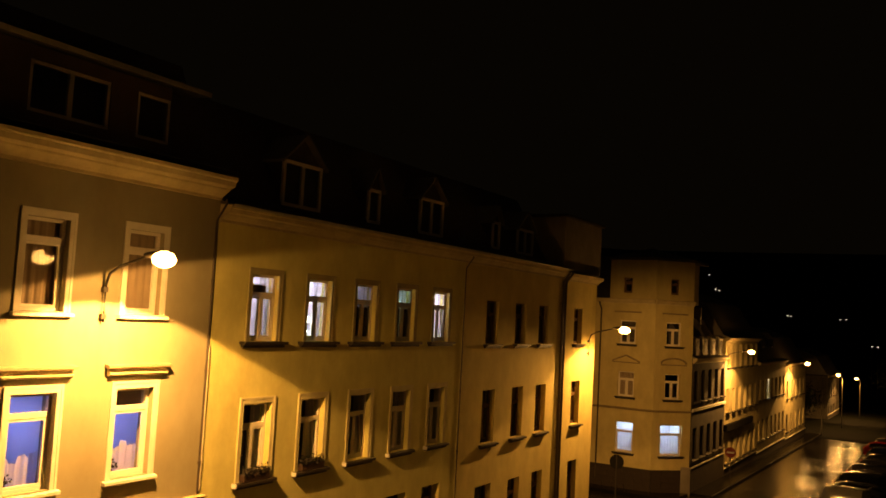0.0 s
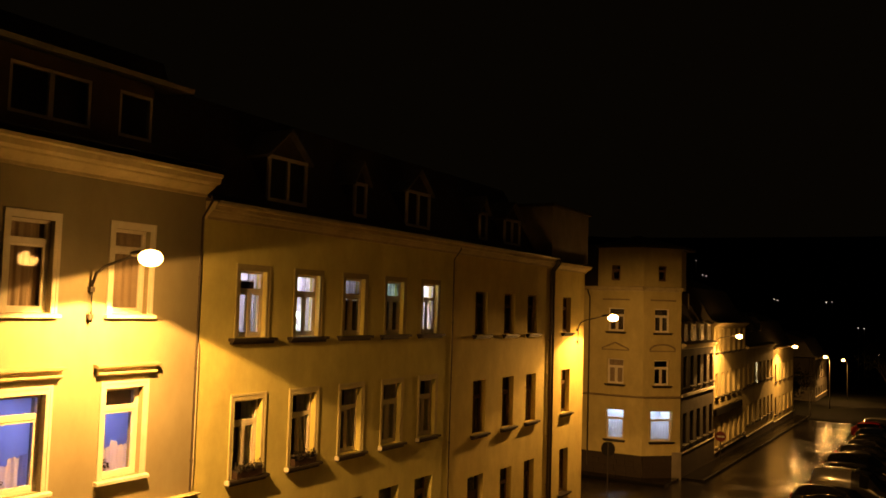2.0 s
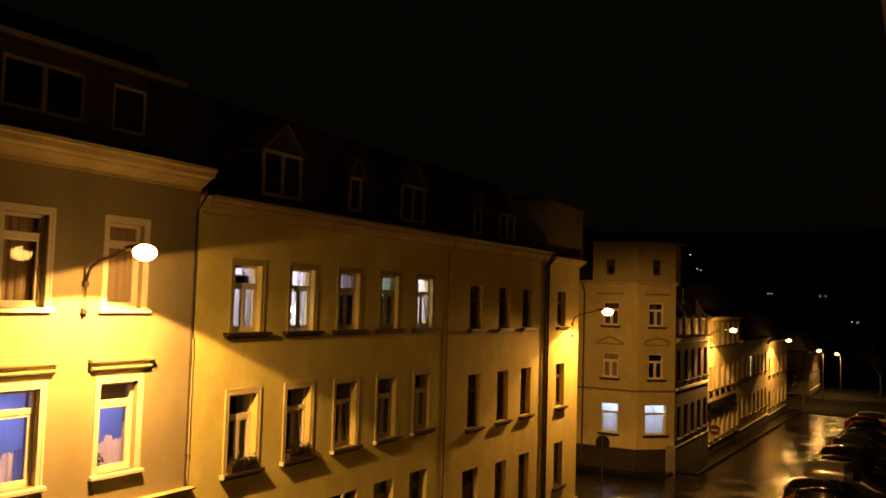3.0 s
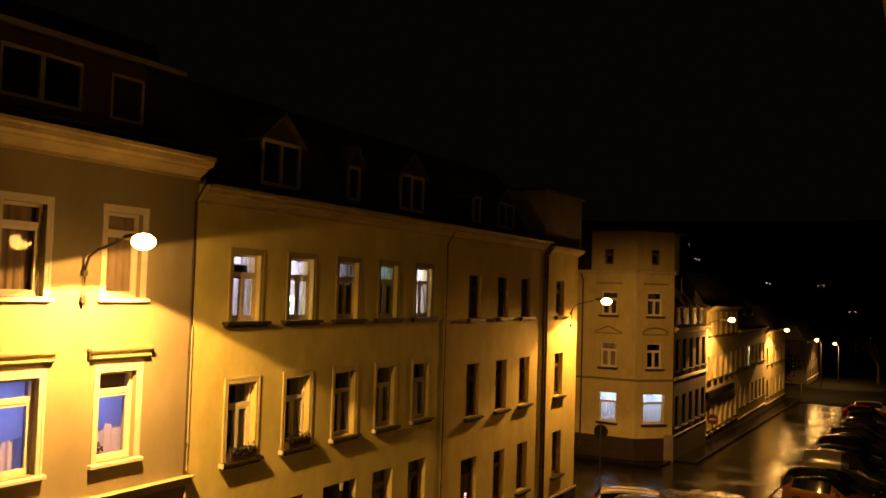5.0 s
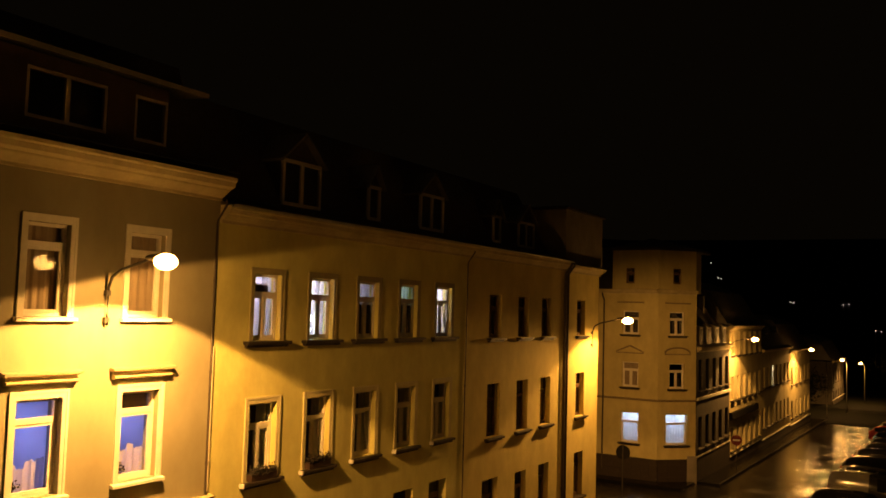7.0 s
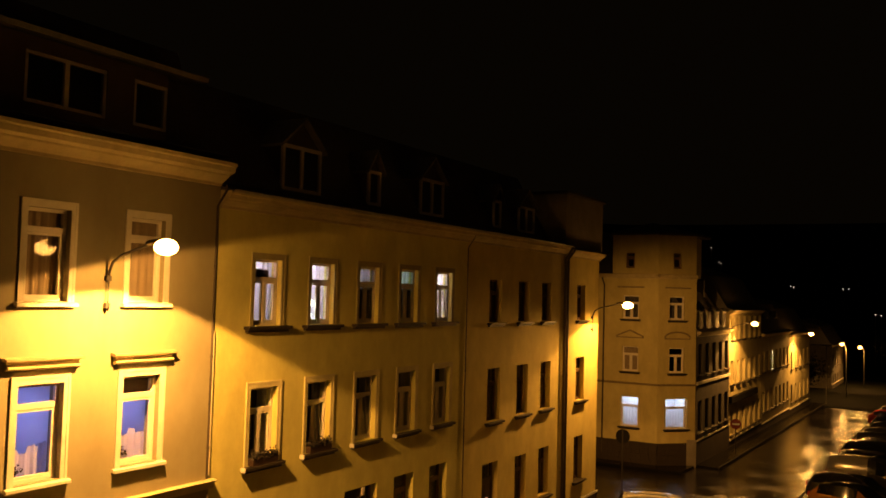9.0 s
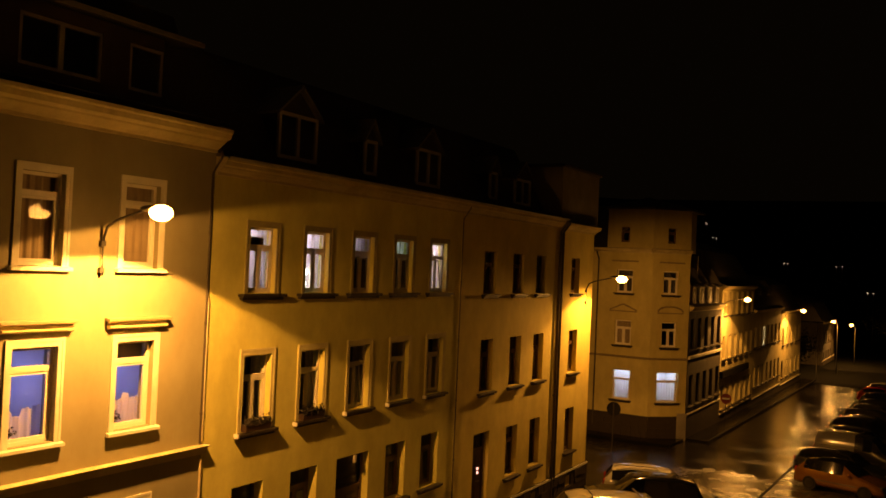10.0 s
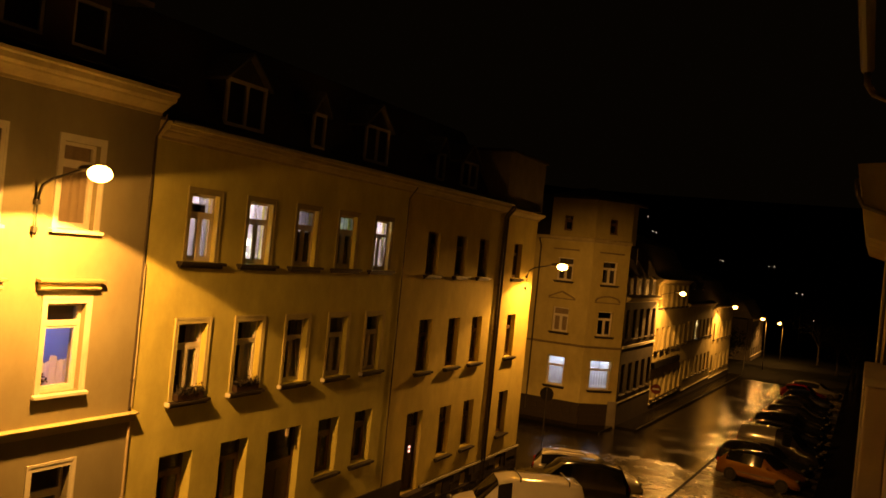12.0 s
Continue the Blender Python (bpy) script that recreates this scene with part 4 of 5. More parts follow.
for k in range(3):
    dormer(h3, Matrix.Translation((74.32, 13.6, H)), 2.4 + 4.3 * k, 1.0, -2.2, -1.2, -0.7)
bm = bmesh.new()
box(bm, -0.1, 9.2, -0.24, -0.003, -7.02, -6.55, 0.02)
part("canopy", bm, M_AWNING, h2, "dark shallow canopy over the ground floor", m=Matrix.Translation((62.62, 13.6, H)))
lit_room(Matrix.Translation((74.32, 13.6, H)), 4.1, 5.9, -5.9, -3.2, 2.0, 420, (0.9, 0.95, 0.9), at=(0.5, 0.5, 0.8))

# ---- street lamps ----
wall_lamp(10.58, 13.5, H + 0.69, 1.55, LAMP_POWER, ahead=(0.26, 0.02, -0.45, 56), down=0.18, share=1.14, wide=0.14)
wall_lamp(35.45, 13.5, H - 0.24, 1.62, LAMP_POWER * 0.65, ahead=(2.45, 0.22, -0.27, 60), back=(0.92, -0.03, -0.42, 62), lean=0.0, wide=0.28, rim=0.4)
wall_lamp(62.9, 13.6, H - 1.42, 1.65, LAMP_POWER * 1.2, ahead=(0.1, -0.08, -0.6, 54), back=(0.32, -0.35, -0.25, 44), lean=0.0, wide=0.10, share=0.8, spill=0.10)
wall_lamp(90.4, 13.6, H - 2.80, 1.65, LAMP_POWER * 1.2, ahead=(0.15, -0.08, -0.6, 54), back=(0.38, -0.35, -0.2, 40), lean=0.0, wide=0.12, share=0.9, spill=0.03)
pole_lamp(116.5, 11.4, H - 4.70, LAMP_POWER, reach=-0.5)
pole_lamp(134.5, 10.9, H - 5.75, LAMP_POWER, reach=-0.5)
pole_lamp(105.0, 12.3, H - 4.2, 0, lit=False)

# ---- the near side of the street ----
near = thing("apartment_house", (0, -1, ground(0)), "dim plastered house on the near side of the street", "house", "houses along the street")
FN = Matrix.Translation((0, -0.35, H))
bm = bmesh.new()
box(bm, -22, -0.9, -0.4, 0, -8.6, 4.0)
box(bm, 0.9, 18.95, -0.4, 0, -8.9, 4.0)
box(bm, -0.9, 0.9, -0.4, 0, -8.6, -1.0)
box(bm, -0.9, 0.9, -0.4, 0, 1.2, 4.0)
part("wall", bm, M_WALL_C, near, m=FN)
bm = bmesh.new()
box(bm, -22, 18.95, -6, -0.41, 4.0, 4.2)
part("roof", bm, M_SLATE, near, m=FN)
bm = bmesh.new()
box(bm, -22, 18.95, -6.3, -6.0, -8.9, 4.0)
part("outer_wall", bm, M_WALL_C, near, m=FN)
bm = bmesh.new()
tube(bm, [(-22, 0.30, H + 2.95), (12.6, 0.30, H + 2.95)], 0.085, 12)
tube(bm, [(12.5, 0.30, H + 2.95), (12.5, 0.28, H + 2.72), (12.5, 0.20, H + 2.60), (12.5, -0.20, H + 2.42), (12.5, -0.26, H + 2.25), (12.5, -0.26, H - 0.9)], 0.045, 10)
part("gutter", bm, M_POLE, near, smooth=True)
bm = bmesh.new()
box(bm, 12.6, 15.5, 0.003, 0.30, -8.6, -1.22, 0.03)
part("bay", bm, M_WALL_C, near, "pale plastered bay that stands out of the wall", m=FN)

bm = bmesh.new()
box(bm, 12.55, 15.55, 0.003, 0.34, -1.21, -1.10, 0.02)
part("bay_cap", bm, M_TRIM, near, m=FN)
for x in (12.9, 13.9, 14.9):
    bm = bmesh.new()
    box(bm, x, x + 0.22, 0.303, 0.335, -8.4, -1.3, 0.01)
    part("pilaster", bm, M_TRIM, near, m=FN)

near2 = thing("apartment_house", (24, -1, ground(24)), "dim plastered neighbouring house with a heavy coved cornice", "house", "houses along the street")
bm = bmesh.new()
box(bm, 19.0, 30.0, -0.4, 0, -9.6, 2.6)
part("wall", bm, M_WALL_C, near2, m=FN)
bm = bmesh.new()
prism(bm, [(0.003, 1.0), (0.50, 1.14), (0.62, 1.5), (0.70, 2.1), (0.80, 2.5), (0.82, 2.62), (0.003, 2.7)], 19.6, 30.0)
part("cornice", bm, M_CORN, near2, m=FN)
bm = bmesh.new()
tube(bm, [(19.5, 0.46, H + 2.3), (19.5, 0.42, H + 2.0), (19.5, 0.30, H + 1.75), (19.5, -0.2, H + 1.60), (19.5, -0.26, H + 1.4), (19.5, -0.26, H - 9.0)], 0.05, 10)
part("downpipe", bm, M_ZINC, near2, smooth=True)
bm = bmesh.new()
box(bm, 20.4, 20.6, 0.003, 0.14, -2.6, 0.9, 0.01)
part("surround", bm, M_TRIM, near2, m=FN)
bm = bmesh.new()
box(bm, 19.0, 30.0, -6, -0.41, 2.4, 2.6)
box(bm, 29.7, 30.0, -6, -0.41, -9.6, 2.4)
part("outer_wall", bm, M_WALL_C, near2, m=FN)

# ---- window boxes and what stands at the windows ----
def planter(c, z, seed):
    rng = random.Random(seed)
    ob = thing("flower_box", (c, 13.42, H + z), "brown window box with straggly dark plants", "flower box", "flower boxes")
    bm = bmesh.new()
    box(bm, c - 0.42, c + 0.42, 13.36, 13.56, H + z, H + z + 0.16, 0.01)
    part("trough", bm, M_BOX, ob)
    bm = bmesh.new()
    for _ in range(520):
        p = Vector((c + rng.uniform(-0.42, 0.42), 13.45 + rng.uniform(-0.12, 0.1), H + z + 0.13 + abs(rng.gauss(0, 0.075))))
        s = rng.uniform(0.02, 0.05)
        e = Euler((rng.uniform(-1.2, 1.2), rng.uniform(-1.2, 1.2), rng.uniform(0, 6.3))).to_matrix()
        quad(bm, *[p + e @ Vector(q) for q in ((-s, 0, 0), (0, -s * 0.5, 0.01), (s, 0, 0.02), (0, s * 0.5, 0.01))])
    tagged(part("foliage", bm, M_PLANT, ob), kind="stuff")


planter(cb[0], -3.905, 1)
planter(cb[1], -3.905, 2)
M_BULB = glow("warm_white_bulb", (0.80, 1.0, 0.95), 7)
orn = thing("window_lamp", (cb[1] - 0.22, 13.745, H - 0.79), "small lamp with two white glowing globes on the window sill", "lamp")
for z, r in ((0.22, 0.08), (0.50, 0.09)):
    bm = bmesh.new()
    ellipsoid(bm, (cb[1] - 0.22 + (z - 0.22) * 0.15, 13.745, H - 0.79 + z), (r, r, r), 12, 8)
    part("globe", bm, M_BULB, orn, smooth=True)
bm = bmesh.new()
tube(bm, [(cb[1] - 0.22, 13.745, H - 0.79), (cb[1] - 0.22, 13.745, H - 0.2)], 0.012, 6)
tube(bm, [(cb[1] - 0.22, 13.745, H - 0.79), (cb[1] - 0.22, 13.745, H - 0.76)], 0.07, 12)
part("stand", bm, M_POLE, orn)
M_BELL = glow("bell_light", (1.0, 0.55, 0.45), 2.5)
bell = thing("bell_panel", (26.75, 13.52, H - 6.95), "small lit bell panel beside a house door", "bell panel")
for z in (-0.11, 0.03):
    bm = bmesh.new()
    box(bm, 26.42, 26.52, 13.70, 13.722, H - 6.95 + z, H - 6.87 + z, 0.006)
    part("button_plate", bm, M_BELL, bell)

# ---- signs ----
M_RED = mat("sign_red", (0.22, 0.022, 0.016), 0.4, var=0.1)
M_WHITE = mat("sign_white", (0.75, 0.74, 0.70), 0.4, var=0.05)
M_GREY = mat("sign_back", (0.012, 0.011, 0.010), 0.5, metal=0.5, var=0.2)


def round_sign(x, y, top, rz, back):
    g = ground(x)
    ob = thing("road_sign", (x, y, g), "round road sign seen from its dull grey back" if back else "red no-entry sign with a white bar on a pole", "road sign", "road signs", rz=rz)
    m = pose(x, y, g, 0, 0, rz)
    bm = bmesh.new()
    tube(bm, [(0, 0.05, 0), (0, 0.05, top + 0.3)], 0.03, 10)
    part("pole", bm, M_POLE, ob, m=m)
    bm = bmesh.new()
    tube(bm, [(0, 0.0, top), (0, -0.02, top)], 0.34, 32)
    part("disc", bm, M_GREY if back else M_RED, ob, m=m)
    if not back:
        bm = bmesh.new()
        box(bm, -0.23, 0.23, -0.026, -0.021, top - 0.055, top + 0.055)
        part("bar", bm, M_WHITE, ob, "white bar", m=m)


round_sign(40.6, 13.75, 3.0, 100, True)
round_sign(59.5, 12.45, 2.15, -78, False)

# ---- vehicles ----
M_TYRE = mat("tyre", (0.02, 0.02, 0.02), 0.8, var=0.2)
M_RIM = mat("alloy_rim", (0.10, 0.097, 0.09), 0.3, metal=0.9, var=0.15)
M_TRIMBLK = mat("black_plastic", (0.025, 0.024, 0.022), 0.5, var=0.2)
M_HEAD = mat("headlamp_glass", (0.12, 0.12, 0.115), 0.25, metal=0.3, var=0.1)
M_TAIL = mat("tail_lamp_red", (0.35, 0.015, 0.01), 0.15, var=0.1)


def paint(name, col, metal=0.3):
    m = mat(name, col, 0.16, metal=metal, var=0.08, scale=2, spec=0.6)
    m.node_tree.nodes["Principled BSDF"].inputs["Coat Weight"].default_value = 0.7
    m.node_tree.nodes["Principled BSDF"].inputs["Coat Roughness"].default_value = 0.03
    return m


SHAPES = {  # length, width, height, stations: share of length, belt, top, roof width share; last: glazed span
    "hatch": (4.05, 1.74, 1.50, [(0.0, .42, .50, .80), (.03, .60, .66, .84), (.12, .72, .80, .86), (.27, .86, .96, .84), (.44, .92, 1.42, .70), (.56, .93, 1.50, .70), (.74, .95, 1.47, .69), (.88, .96, 1.34, .70), (.97, .90, .98, .82), (1.0, .55, .62, .84)]),
    "estate": (4.55, 1.78, 1.50, [(0.0, .42, .50, .80), (.03, .60, .66, .84), (.12, .72, .80, .86), (.27, .86, .95, .84), (.41, .92, 1.40, .70), (.52, .93, 1.49, .70), (.76, .95, 1.48, .70), (.92, .96, 1.38, .70), (.98, .90, 1.0, .82), (1.0, .55, .62, .84)]),
    "van": (4.45, 1.82, 1.88, [(0.0, .45, .55, .82), (.03, .68, .76, .86), (.11, .84, .94, .86), (.20, .98, 1.08, .84), (.34, 1.06, 1.74, .78), (.44, 1.08, 1.86, .80), (.72, 1.08, 1.88, .82), (.955, 1.08, 1.84, .83), (.985, 1.02, 1.5, .90), (1.0, .50, .62, .90)]),
    "suv": (4.50, 1.86, 1.72, [(0.0, .50, .60, .82), (.03, .74, .82, .86), (.12, .92, 1.0, .86), (.28, 1.02, 1.10, .84), (.42, 1.06, 1.62, .74), (.53, 1.08, 1.71, .75), (.76, 1.10, 1.70, .74), (.93, 1.10, 1.58, .74), (.985, 1.02, 1.14, .86), (1.0, .62, .70, .86)]),
}


def vehicle(kind, colour, x, y, heading, label, category="car", rails=False, name="car", panel=False, roof=None, cargo=None):
    """A parked vehicle; heading is the way its nose points, in degrees from the street's run."""
    length, width, height, st = SHAPES[kind]
    s = ground(x + 0.5) - ground(x - 0.5)
    up = Vector((-s, 0, 1)).normalized()
    fwd = Vector((math.cos(radians(heading)), math.sin(radians(heading)), 0))
    fwd = (fwd - up * fwd.dot(up)).normalized()
    left = up.cross(fwd)
    m = Matrix(((fwd.x, left.x, up.x, x), (fwd.y, left.y, up.y, y), (fwd.z, left.z, up.z, ground(x) + 0.015), (0, 0, 0, 1)))
    ob = new(name)
    ob.matrix_basis = m
    ob.matrix_world = m
    tagged(ob, label, category, "parked vehicles")
    w = width / 2
    zb = 0.24

    def ring(q, belt, top, rw):
        px = length * (0.5 - q)
        taper = 1 - 0.16 * max(0, (0.10 - q) / 0.10) ** 1.5 - 0.10 * max(0, (q - 0.92) / 0.08) ** 1.5
        v = w * taper
        half = [(v * 0.86, zb), (v * 0.985, zb + 0.14), (v, (zb + belt) * 0.52), (v * 0.975, belt), (v * (rw + 0.03), top - 0.09 * min(1, (top - belt) / 0.3)), (v * rw * 0.92, top - 0.02), (v * rw * 0.5, top + 0.005)]
        return [Vector((px, a, z)) for a, z in half] + [Vector((px, -a, z)) for a, z in half[::-1]]
    # finer stations
    fine = []
    for a, b in zip(st, st[1:]):
        n = 3 if b[0] - a[0] > 0.07 else 2
        for k in range(n):
            t = k / n
            fine.append(tuple(p + (r - p) * t for p, r in zip(a, b)))
    fine.append(st[-1])
    rings = [ring(*f) for f in fine]
    bm = bmesh.new()
    vs = [[bm.verts.new(p) for p in r] for r in rings]
    k = len(rings[0])
    for a, b in zip(vs, vs[1:]):
        for i in range(k - 1):
            bm.faces.new((a[i], b[i], b[i + 1], a[i + 1]))
        bm.faces.new((a[k - 1], b[k - 1], b[0], a[0]))
    bm.faces.new(vs[0])
    bm.faces.new(vs[-1][::-1])
    part("body", bm, colour, ob, m=m, smooth=True)

    def skin(name, spans, cols, grow=0.012, material=M_CARGLASS):
        """Glazing that lies on the body between stations and ring points."""
        bm = bmesh.new()
        q0, q1 = spans
        idx = [i for i, f in enumerate(fine) if q0 - 1e-6 <= f[0] <= q1 + 1e-6]
        grid = []
        for i in idx:
            c = Vector((rings[i][0].x, 0, fine[i][1] + 0.1))
            grid.append([bm.verts.new(rings[i][a] + (rings[i][a] - c).normalized() * grow) for a in cols])
        for a, b in zip(grid, grid[1:]):
            for i in range(len(cols) - 1):
                bm.faces.new((a[i], b[i], b[i + 1], a[i + 1]))
        part(name, bm, material, ob, m=m, smooth=True)
    hood_end, roof_start = st[3][0], st[4][0]
    skin("windscreen", (hood_end, roof_start), (4, 5, 6, 7, 8, 9))
    skin("rear_window", (st[7][0], st[8][0]), (4, 5, 6, 7, 8, 9))
    side_end = (st[5][0] if panel else st[7][0])
    for cols in ((3, 4), (10, 9)):
        skin("side_window", (roof_start - 0.01, side_end), cols)
    if roof:
        skin("roof_panel", (st[4][0], st[7][0]), (4, 5, 6, 7, 8, 9), 0.008, roof)
    # paler skin that puts the lamplight on the rear half into the colour
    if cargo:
        skin("lit_rear_skin", (0.50, 0.985), tuple(range(1, 13)), 0.008, cargo)
    for sgn in (1, -1):
        bm = bmesh.new()
        box(bm, -length * 0.5 + 1.15, length * 0.5 - 1.15, sgn * w - 0.012, sgn * w + 0.018, 0.50, 0.545, 0.006)
        part("side_strip", bm, M_RIM if roof else M_TRIMBLK, ob, m=m)
    for px in (length * 0.5 - 0.78, -length * 0.5 + 0.78):
        for sgn in (1, -1):
            bm = bmesh.new()
            tube(bm, [(px, sgn * (w - 0.20), 0.315), (px, sgn * (w + 0.012), 0.315)], 0.315, 20)
            wh = part("wheel", bm, M_TYRE, ob, m=m)
            bm = bmesh.new()
            tube(bm, [(px, sgn * (w + 0.0), 0.315), (px, sgn * (w + 0.022), 0.315)], 0.20, 16)
            part("rim", bm, M_RIM, wh, m=m)
    for sgn in (1, -1):
        bm = bmesh.new()
        ellipsoid(bm, (length * 0.5 - 0.14, sgn * w * 0.66, 0.64 * height / 1.5), (0.12, 0.17, 0.085), 12, 8)
        part("headlamp", bm, M_HEAD, ob, m=m, smooth=True)
        bm = bmesh.new()
        ellipsoid(bm, (-length * 0.5 + 0.07, sgn * w * 0.80, 0.82 * height / 1.5), (0.07, 0.10, 0.15), 12, 8)
        part("tail_lamp", bm, M_TAIL, ob, m=m, smooth=True)
        bm = bmesh.new()
        ellipsoid(bm, (length * (0.5 - st[4][0]) + 0.32, sgn * (w + 0.09), st[4][1] + 0.07), (0.06, 0.10, 0.065), 10, 8)
        part("wing_mirror", bm, colour, ob, m=m, smooth=True)
    for px, nm in ((length * 0.5 - 0.02, "front_bumper"), (-length * 0.5 + 0.02, "rear_bumper")):
        bm = bmesh.new()
        box(bm, px - 0.06, px + 0.06, -w * 0.82, w * 0.82, 0.26, 0.44, 0.03)
        part(nm, bm, M_TRIMBLK, ob, m=m)
    bm = bmesh.new()
    box(bm, -length * 0.5 - 0.05, -length * 0.5 - 0.042, -0.26, 0.26, 0.48, 0.59)
    part("plate", bm, M_WHITE, ob, "plain plate", m=m)
    if rails:
        for sgn in (1, -1):
            bm = bmesh.new()
            y0 = sgn * w * 0.66
            x0, x1 = length * (0.5 - st[5][0]), length * (0.5 - st[7][0]) + 0.1
            tube(bm, [(x0, y0, height - 0.04), (x0 - 0.12, y0, height + 0.05), (x1 + 0.12, y0, height + 0.045), (x1, y0, height - 0.05)], 0.018, 8)
            part("roof_rail", bm, M_RIM, ob, m=m)
    if panel:
        for q in (0.50, 0.86):
            bm = bmesh.new()
            px = length * (0.5 - q)
            tube(bm, [(px, -w * 0.78, height - 0.08), (px, -w * 0.76, height + 0.06), (px, w * 0.76, height + 0.06), (px, w * 0.78, height - 0.08)], 0.022, 8)
            part("roof_bar", bm, M_TRIMBLK, ob, m=m)
    return ob


P_WHITE = paint("paint_white", (0.78, 0.76, 0.68), 0.0)
P_CREAM = paint("paint_silver_white", (0.70, 0.68, 0.61), 0.2)
P_BLACK = paint("paint_black", (0.012, 0.012, 0.013))
P_DARK = paint("paint_dark_grey", (0.04, 0.04, 0.042))
P_ORANGE = paint("paint_orange", (0.32, 0.14, 0.036))
P_GREY = paint("paint_grey", (0.17, 0.16, 0.15))
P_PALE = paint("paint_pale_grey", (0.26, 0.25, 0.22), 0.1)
P_RED = paint("paint_red", (0.26, 0.016, 0.012))
vehicle("van", P_WHITE, 26.85, 9.85, 121, "white panel van with two black roof bars", "van", name="van", panel=True)
vehicle("suv", P_BLACK, 32.3, 9.75, 114, "black off-road car parked at an angle", "car")
vehicle("estate", P_CREAM, 35.3, 9.9, -72, "pale silver estate car with roof rails", "car", rails=True)
vehicle("hatch", P_ORANGE, 44.28, 3.83, -107, "copper-orange hatchback car with a black roof parked nose to the pavement", "car", roof=M_CARGLASS)
vehicle("estate", P_DARK, 47.6, 4.1, -103, "dark grey estate car with shiny roof rails", "car", rails=True)
vehicle("van", P_DARK, 52.2, 3.75, -98, "small dark van, its lamplit rear half a paler skin", "van", name="van", panel=True, cargo=P_PALE)
for i, (x, k, p, lab) in enumerate([(55.2, "hatch", P_BLACK, "black hatchback in a parked row"), (57.8, "estate", P_DARK, "dark estate car in a parked row"), (61.0, "suv", P_BLACK, "black off-road car in a parked row"),
                                   (64.6, "hatch", P_DARK, "dark grey hatchback in a parked row"), (68.2, "estate", P_BLACK, "black estate car in a parked row"), (72.0, "hatch", P_DARK, "dark grey hatchback in a parked row"),
                                   (76.0, "hatch", P_BLACK, "black hatchback in a parked row"), (82.0, "hatch", P_DARK, "dark grey hatchback in a parked row"), (92.0, "estate", P_GREY, "grey estate car in a parked row")]):
    vehicle(k, p, x, 4.0 + 0.2 * math.sin(3.1 * i), -96 + 3 * math.sin(2.3 * i), lab)
vehicle("hatch", P_RED, 86.8, 4.6, -96, "red hatchback car in a parked row")

# ---- kerbs ----
kerb_line(PAVES[0], -20 + 24, 37.6, 11.68)
kerb_line(PAVES[1], 53.7, 104, 12.23)


# ---- plinth stones ----
def plinth_stones(parent, F, u0, u1, ztop, rows, hole=(), seed=0, tall=0.30):
    """Rough-faced stone blocks in courses, with open joints, on the face of a plinth. hole: stretches left free in the top course."""
    rng = random.Random(seed)
    kinds = []
    for k in range(4):
        bm = bmesh.new()
        w = (0.52, 0.64, 0.76, 0.58)[k]
        box(bm, 0.008, w - 0.008, -0.035 - 0.008 * k, 0.0, 0.008, tall - 0.008)
        for v in bm.verts:
            if v.co.y < -0.01:
                v.co += Vector((rng.uniform(-0.008, 0.008), rng.uniform(-0.012, 0.012), rng.uniform(-0.006, 0.006)))
        kinds.append((w, mesh_of("stone", bm, M_STONE)))
    for r in range(rows):
        u = u0
        while True:
            w, me = kinds[rng.randrange(4)]
            if u + w > u1:
                break
            if not (r < 2 and any(a < u + w and u < b for a, b in hole)):
                part("stone", me, None, parent, m=F @ Matrix.Translation((u, -0.002, ztop - tall * (r + 1))))
            u += w


cellar = [(c - 0.33, c + 0.33) for c in (28.64, 30.68, 34.2)]
plinth_stones(houseB, HB @ Matrix.Translation((0, -0.066, 0)), 27.02, 36.3, -8.38, 4, cellar, 3)
plinth_stones(houseC, FC1 @ Matrix.Translation((0, -0.072, 0)), LC1 - 6.0, LC1, -8.56, 5, (), 7, 0.34)
plinth_stones(houseC, FC2 @ Matrix.Translation((0, -0.072, 0)), 0.0, LC2 - 0.45, -8.56, 5, (), 9, 0.34)


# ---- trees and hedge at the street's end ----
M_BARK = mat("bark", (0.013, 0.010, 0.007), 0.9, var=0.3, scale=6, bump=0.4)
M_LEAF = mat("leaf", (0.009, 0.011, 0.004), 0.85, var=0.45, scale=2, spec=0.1)


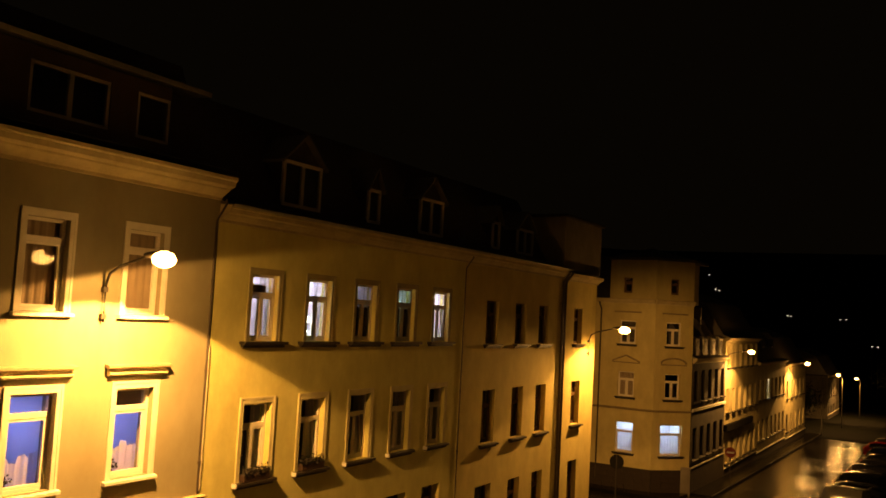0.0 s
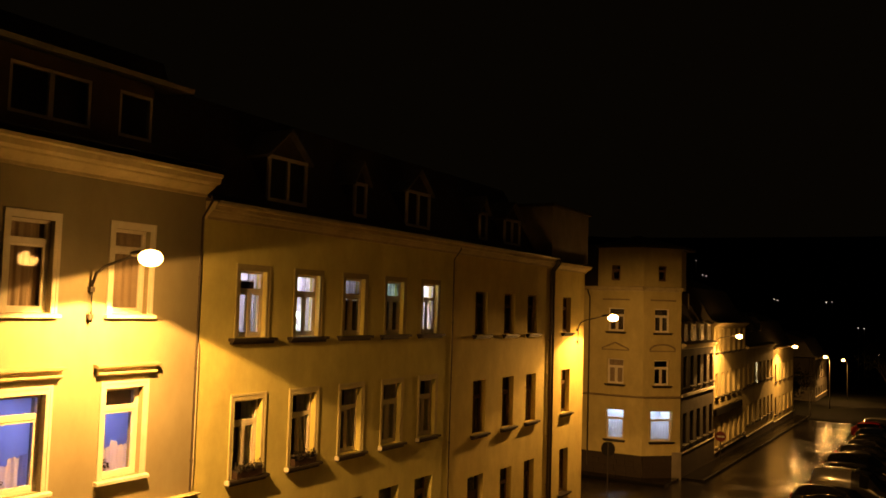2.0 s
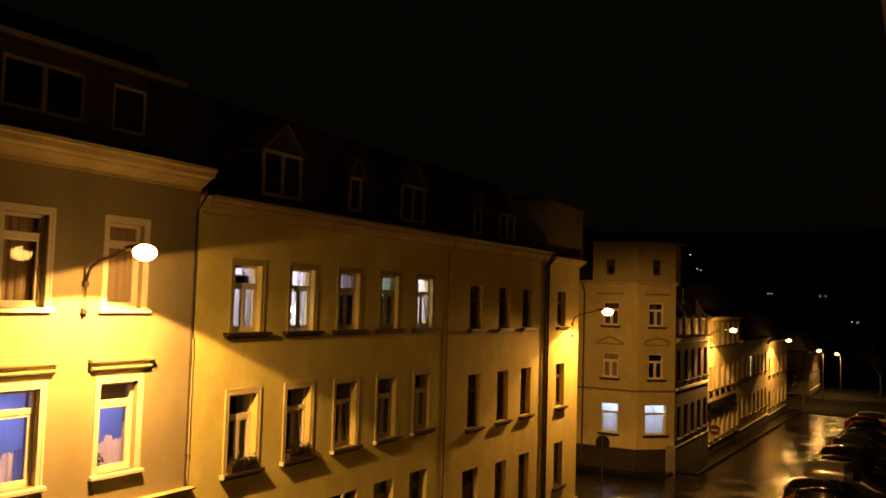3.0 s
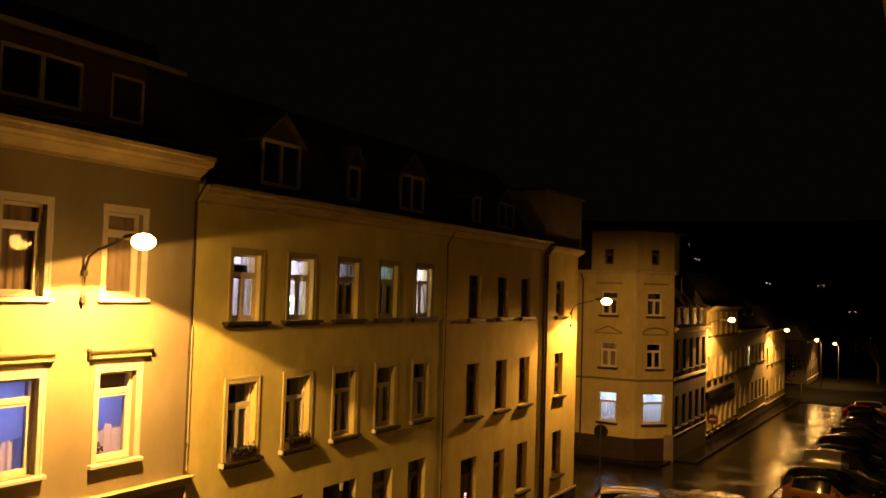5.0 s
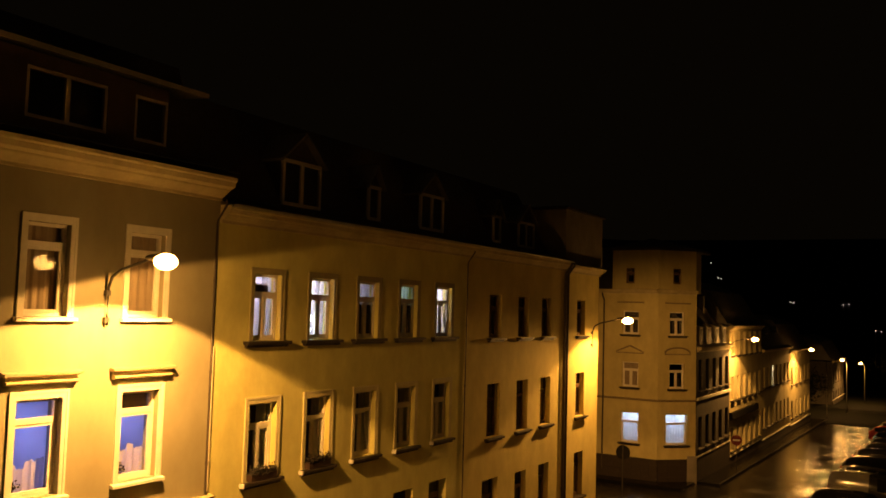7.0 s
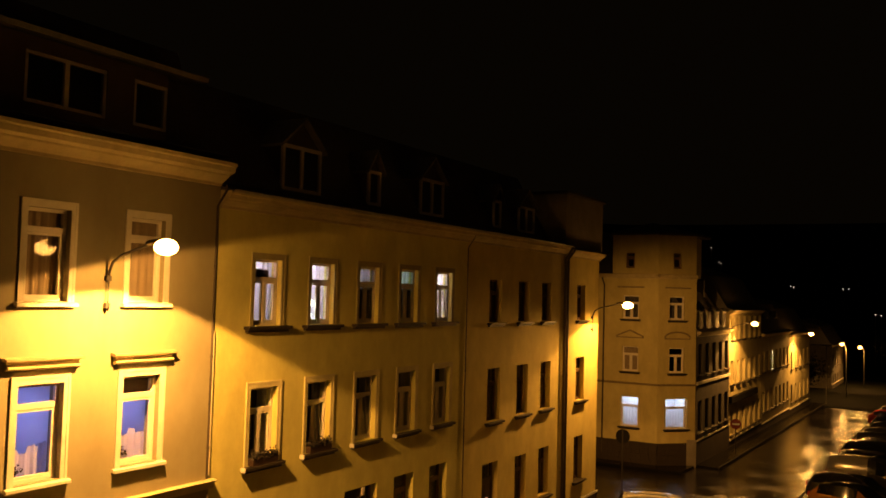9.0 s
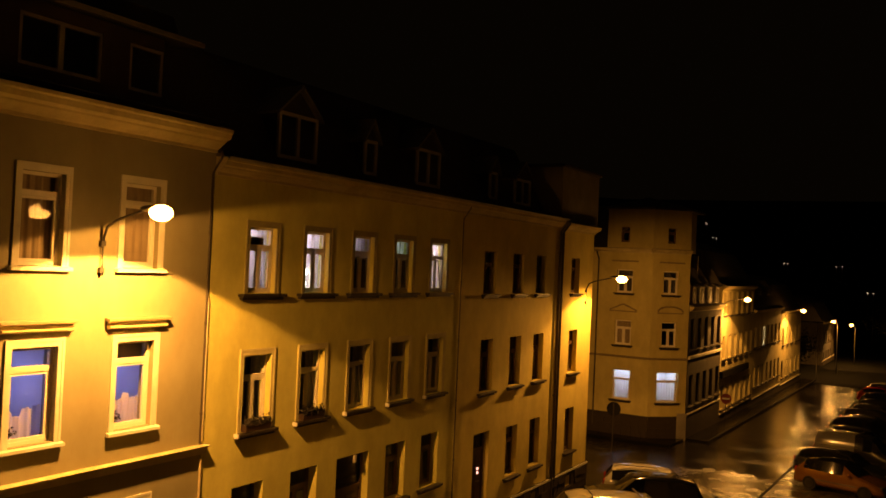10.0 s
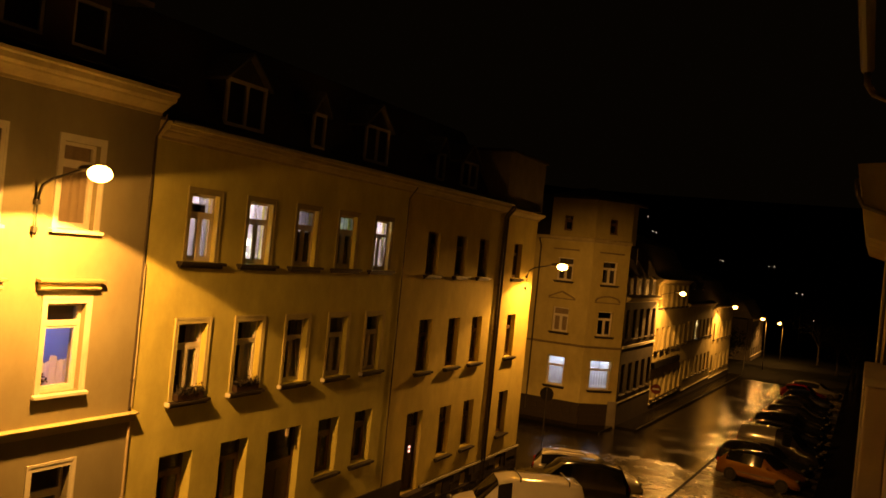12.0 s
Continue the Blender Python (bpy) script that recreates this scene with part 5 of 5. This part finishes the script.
def tree(x, y, height, spread, seed):
    rng = random.Random(seed)
    g = ground(x)
    ob = thing("tree", (x, y, g), "leafy street tree with an uneven dark crown", "tree", "trees")
    bm = bmesh.new()
    tube(bm, [(x, y, g - 0.1), (x + 0.1, y, g + height * 0.3), (x - 0.05, y + 0.1, g + height * 0.75)], 0.22, 8, 0.06)
    tips = []
    for _ in range(9):
        a, q = rng.uniform(0, 6.28), rng.uniform(0.45, 0.95)
        b = Vector((x, y, g + height * rng.uniform(0.28, 0.5)))
        e = Vector((x + math.cos(a) * spread * q * 0.8, y + math.sin(a) * spread * q * 0.8, g + height * rng.uniform(0.55, 0.95)))
        tube(bm, [b, b.lerp(e, 0.5) + Vector((0, 0, 0.3)), e], 0.08, 6, 0.02)
        tips.append(e)
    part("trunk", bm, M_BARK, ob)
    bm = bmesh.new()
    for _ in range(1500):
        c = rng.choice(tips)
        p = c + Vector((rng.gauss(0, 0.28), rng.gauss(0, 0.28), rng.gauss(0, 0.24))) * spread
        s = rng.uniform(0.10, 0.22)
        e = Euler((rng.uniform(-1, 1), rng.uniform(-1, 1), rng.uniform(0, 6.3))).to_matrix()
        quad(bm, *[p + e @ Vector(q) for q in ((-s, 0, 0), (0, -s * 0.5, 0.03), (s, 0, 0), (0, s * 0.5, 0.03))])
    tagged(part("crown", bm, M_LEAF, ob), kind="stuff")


for i, (x, y, h, s) in enumerate([(104, 1.0, 6.5, 2.6), (113, 0.5, 7.5, 3.0), (123, 3.0, 7.0, 2.8), (138, 6.0, 8.0, 3.2), (103.8, 16.0, 4.2, 2.0), (111, 15.6, 4.6, 2.4), (116, 16.2, 4.0, 2.0)]):
    tree(x, y, h, s, i + 5)

# ---- far lamps on the hill ----
def far_lamp(az, el, warm=True):
    a, e = radians(az), math.tan(radians(el))
    d = 150.0
    while d < 900 and ground(d * math.cos(a)) + far_rise(d * math.cos(a), d * math.sin(a)) + 5 < H + e * d:
        d += 2
    if e < 0:
        d = 190.0
    x, y = d * math.cos(a), d * math.sin(a)
    g, z = ground(x) + far_rise(x, y), H + e * d
    ob = thing("street_lamp", (x, y, min(g, z - 3)), "far street lamp glowing on the dark hillside", "street lamp", "far lamps")
    bm = bmesh.new()
    tube(bm, [(x, y, min(g, z - 3) - 0.2), (x, y, z)], 0.07, 6)
    part("pole", bm, M_POLE, ob)
    bm = bmesh.new()
    r = d * 0.0005
    ellipsoid(bm, (x, y, z + r * 0.6), (r, r, r * 0.8), 10, 6)
    part("globe", bm, M_FAR, ob, smooth=True)


for az, el in [(13.4, 3.46), (12.76, 2.48), (12.98, 2.55), (8.72, 1.1), (8.52, 1.06), (5.78, 1.0), (5.45, 1.02), (4.04, -0.49), (3.72, -0.52), (2.94, -2.03)]:
    far_lamp(az, el)
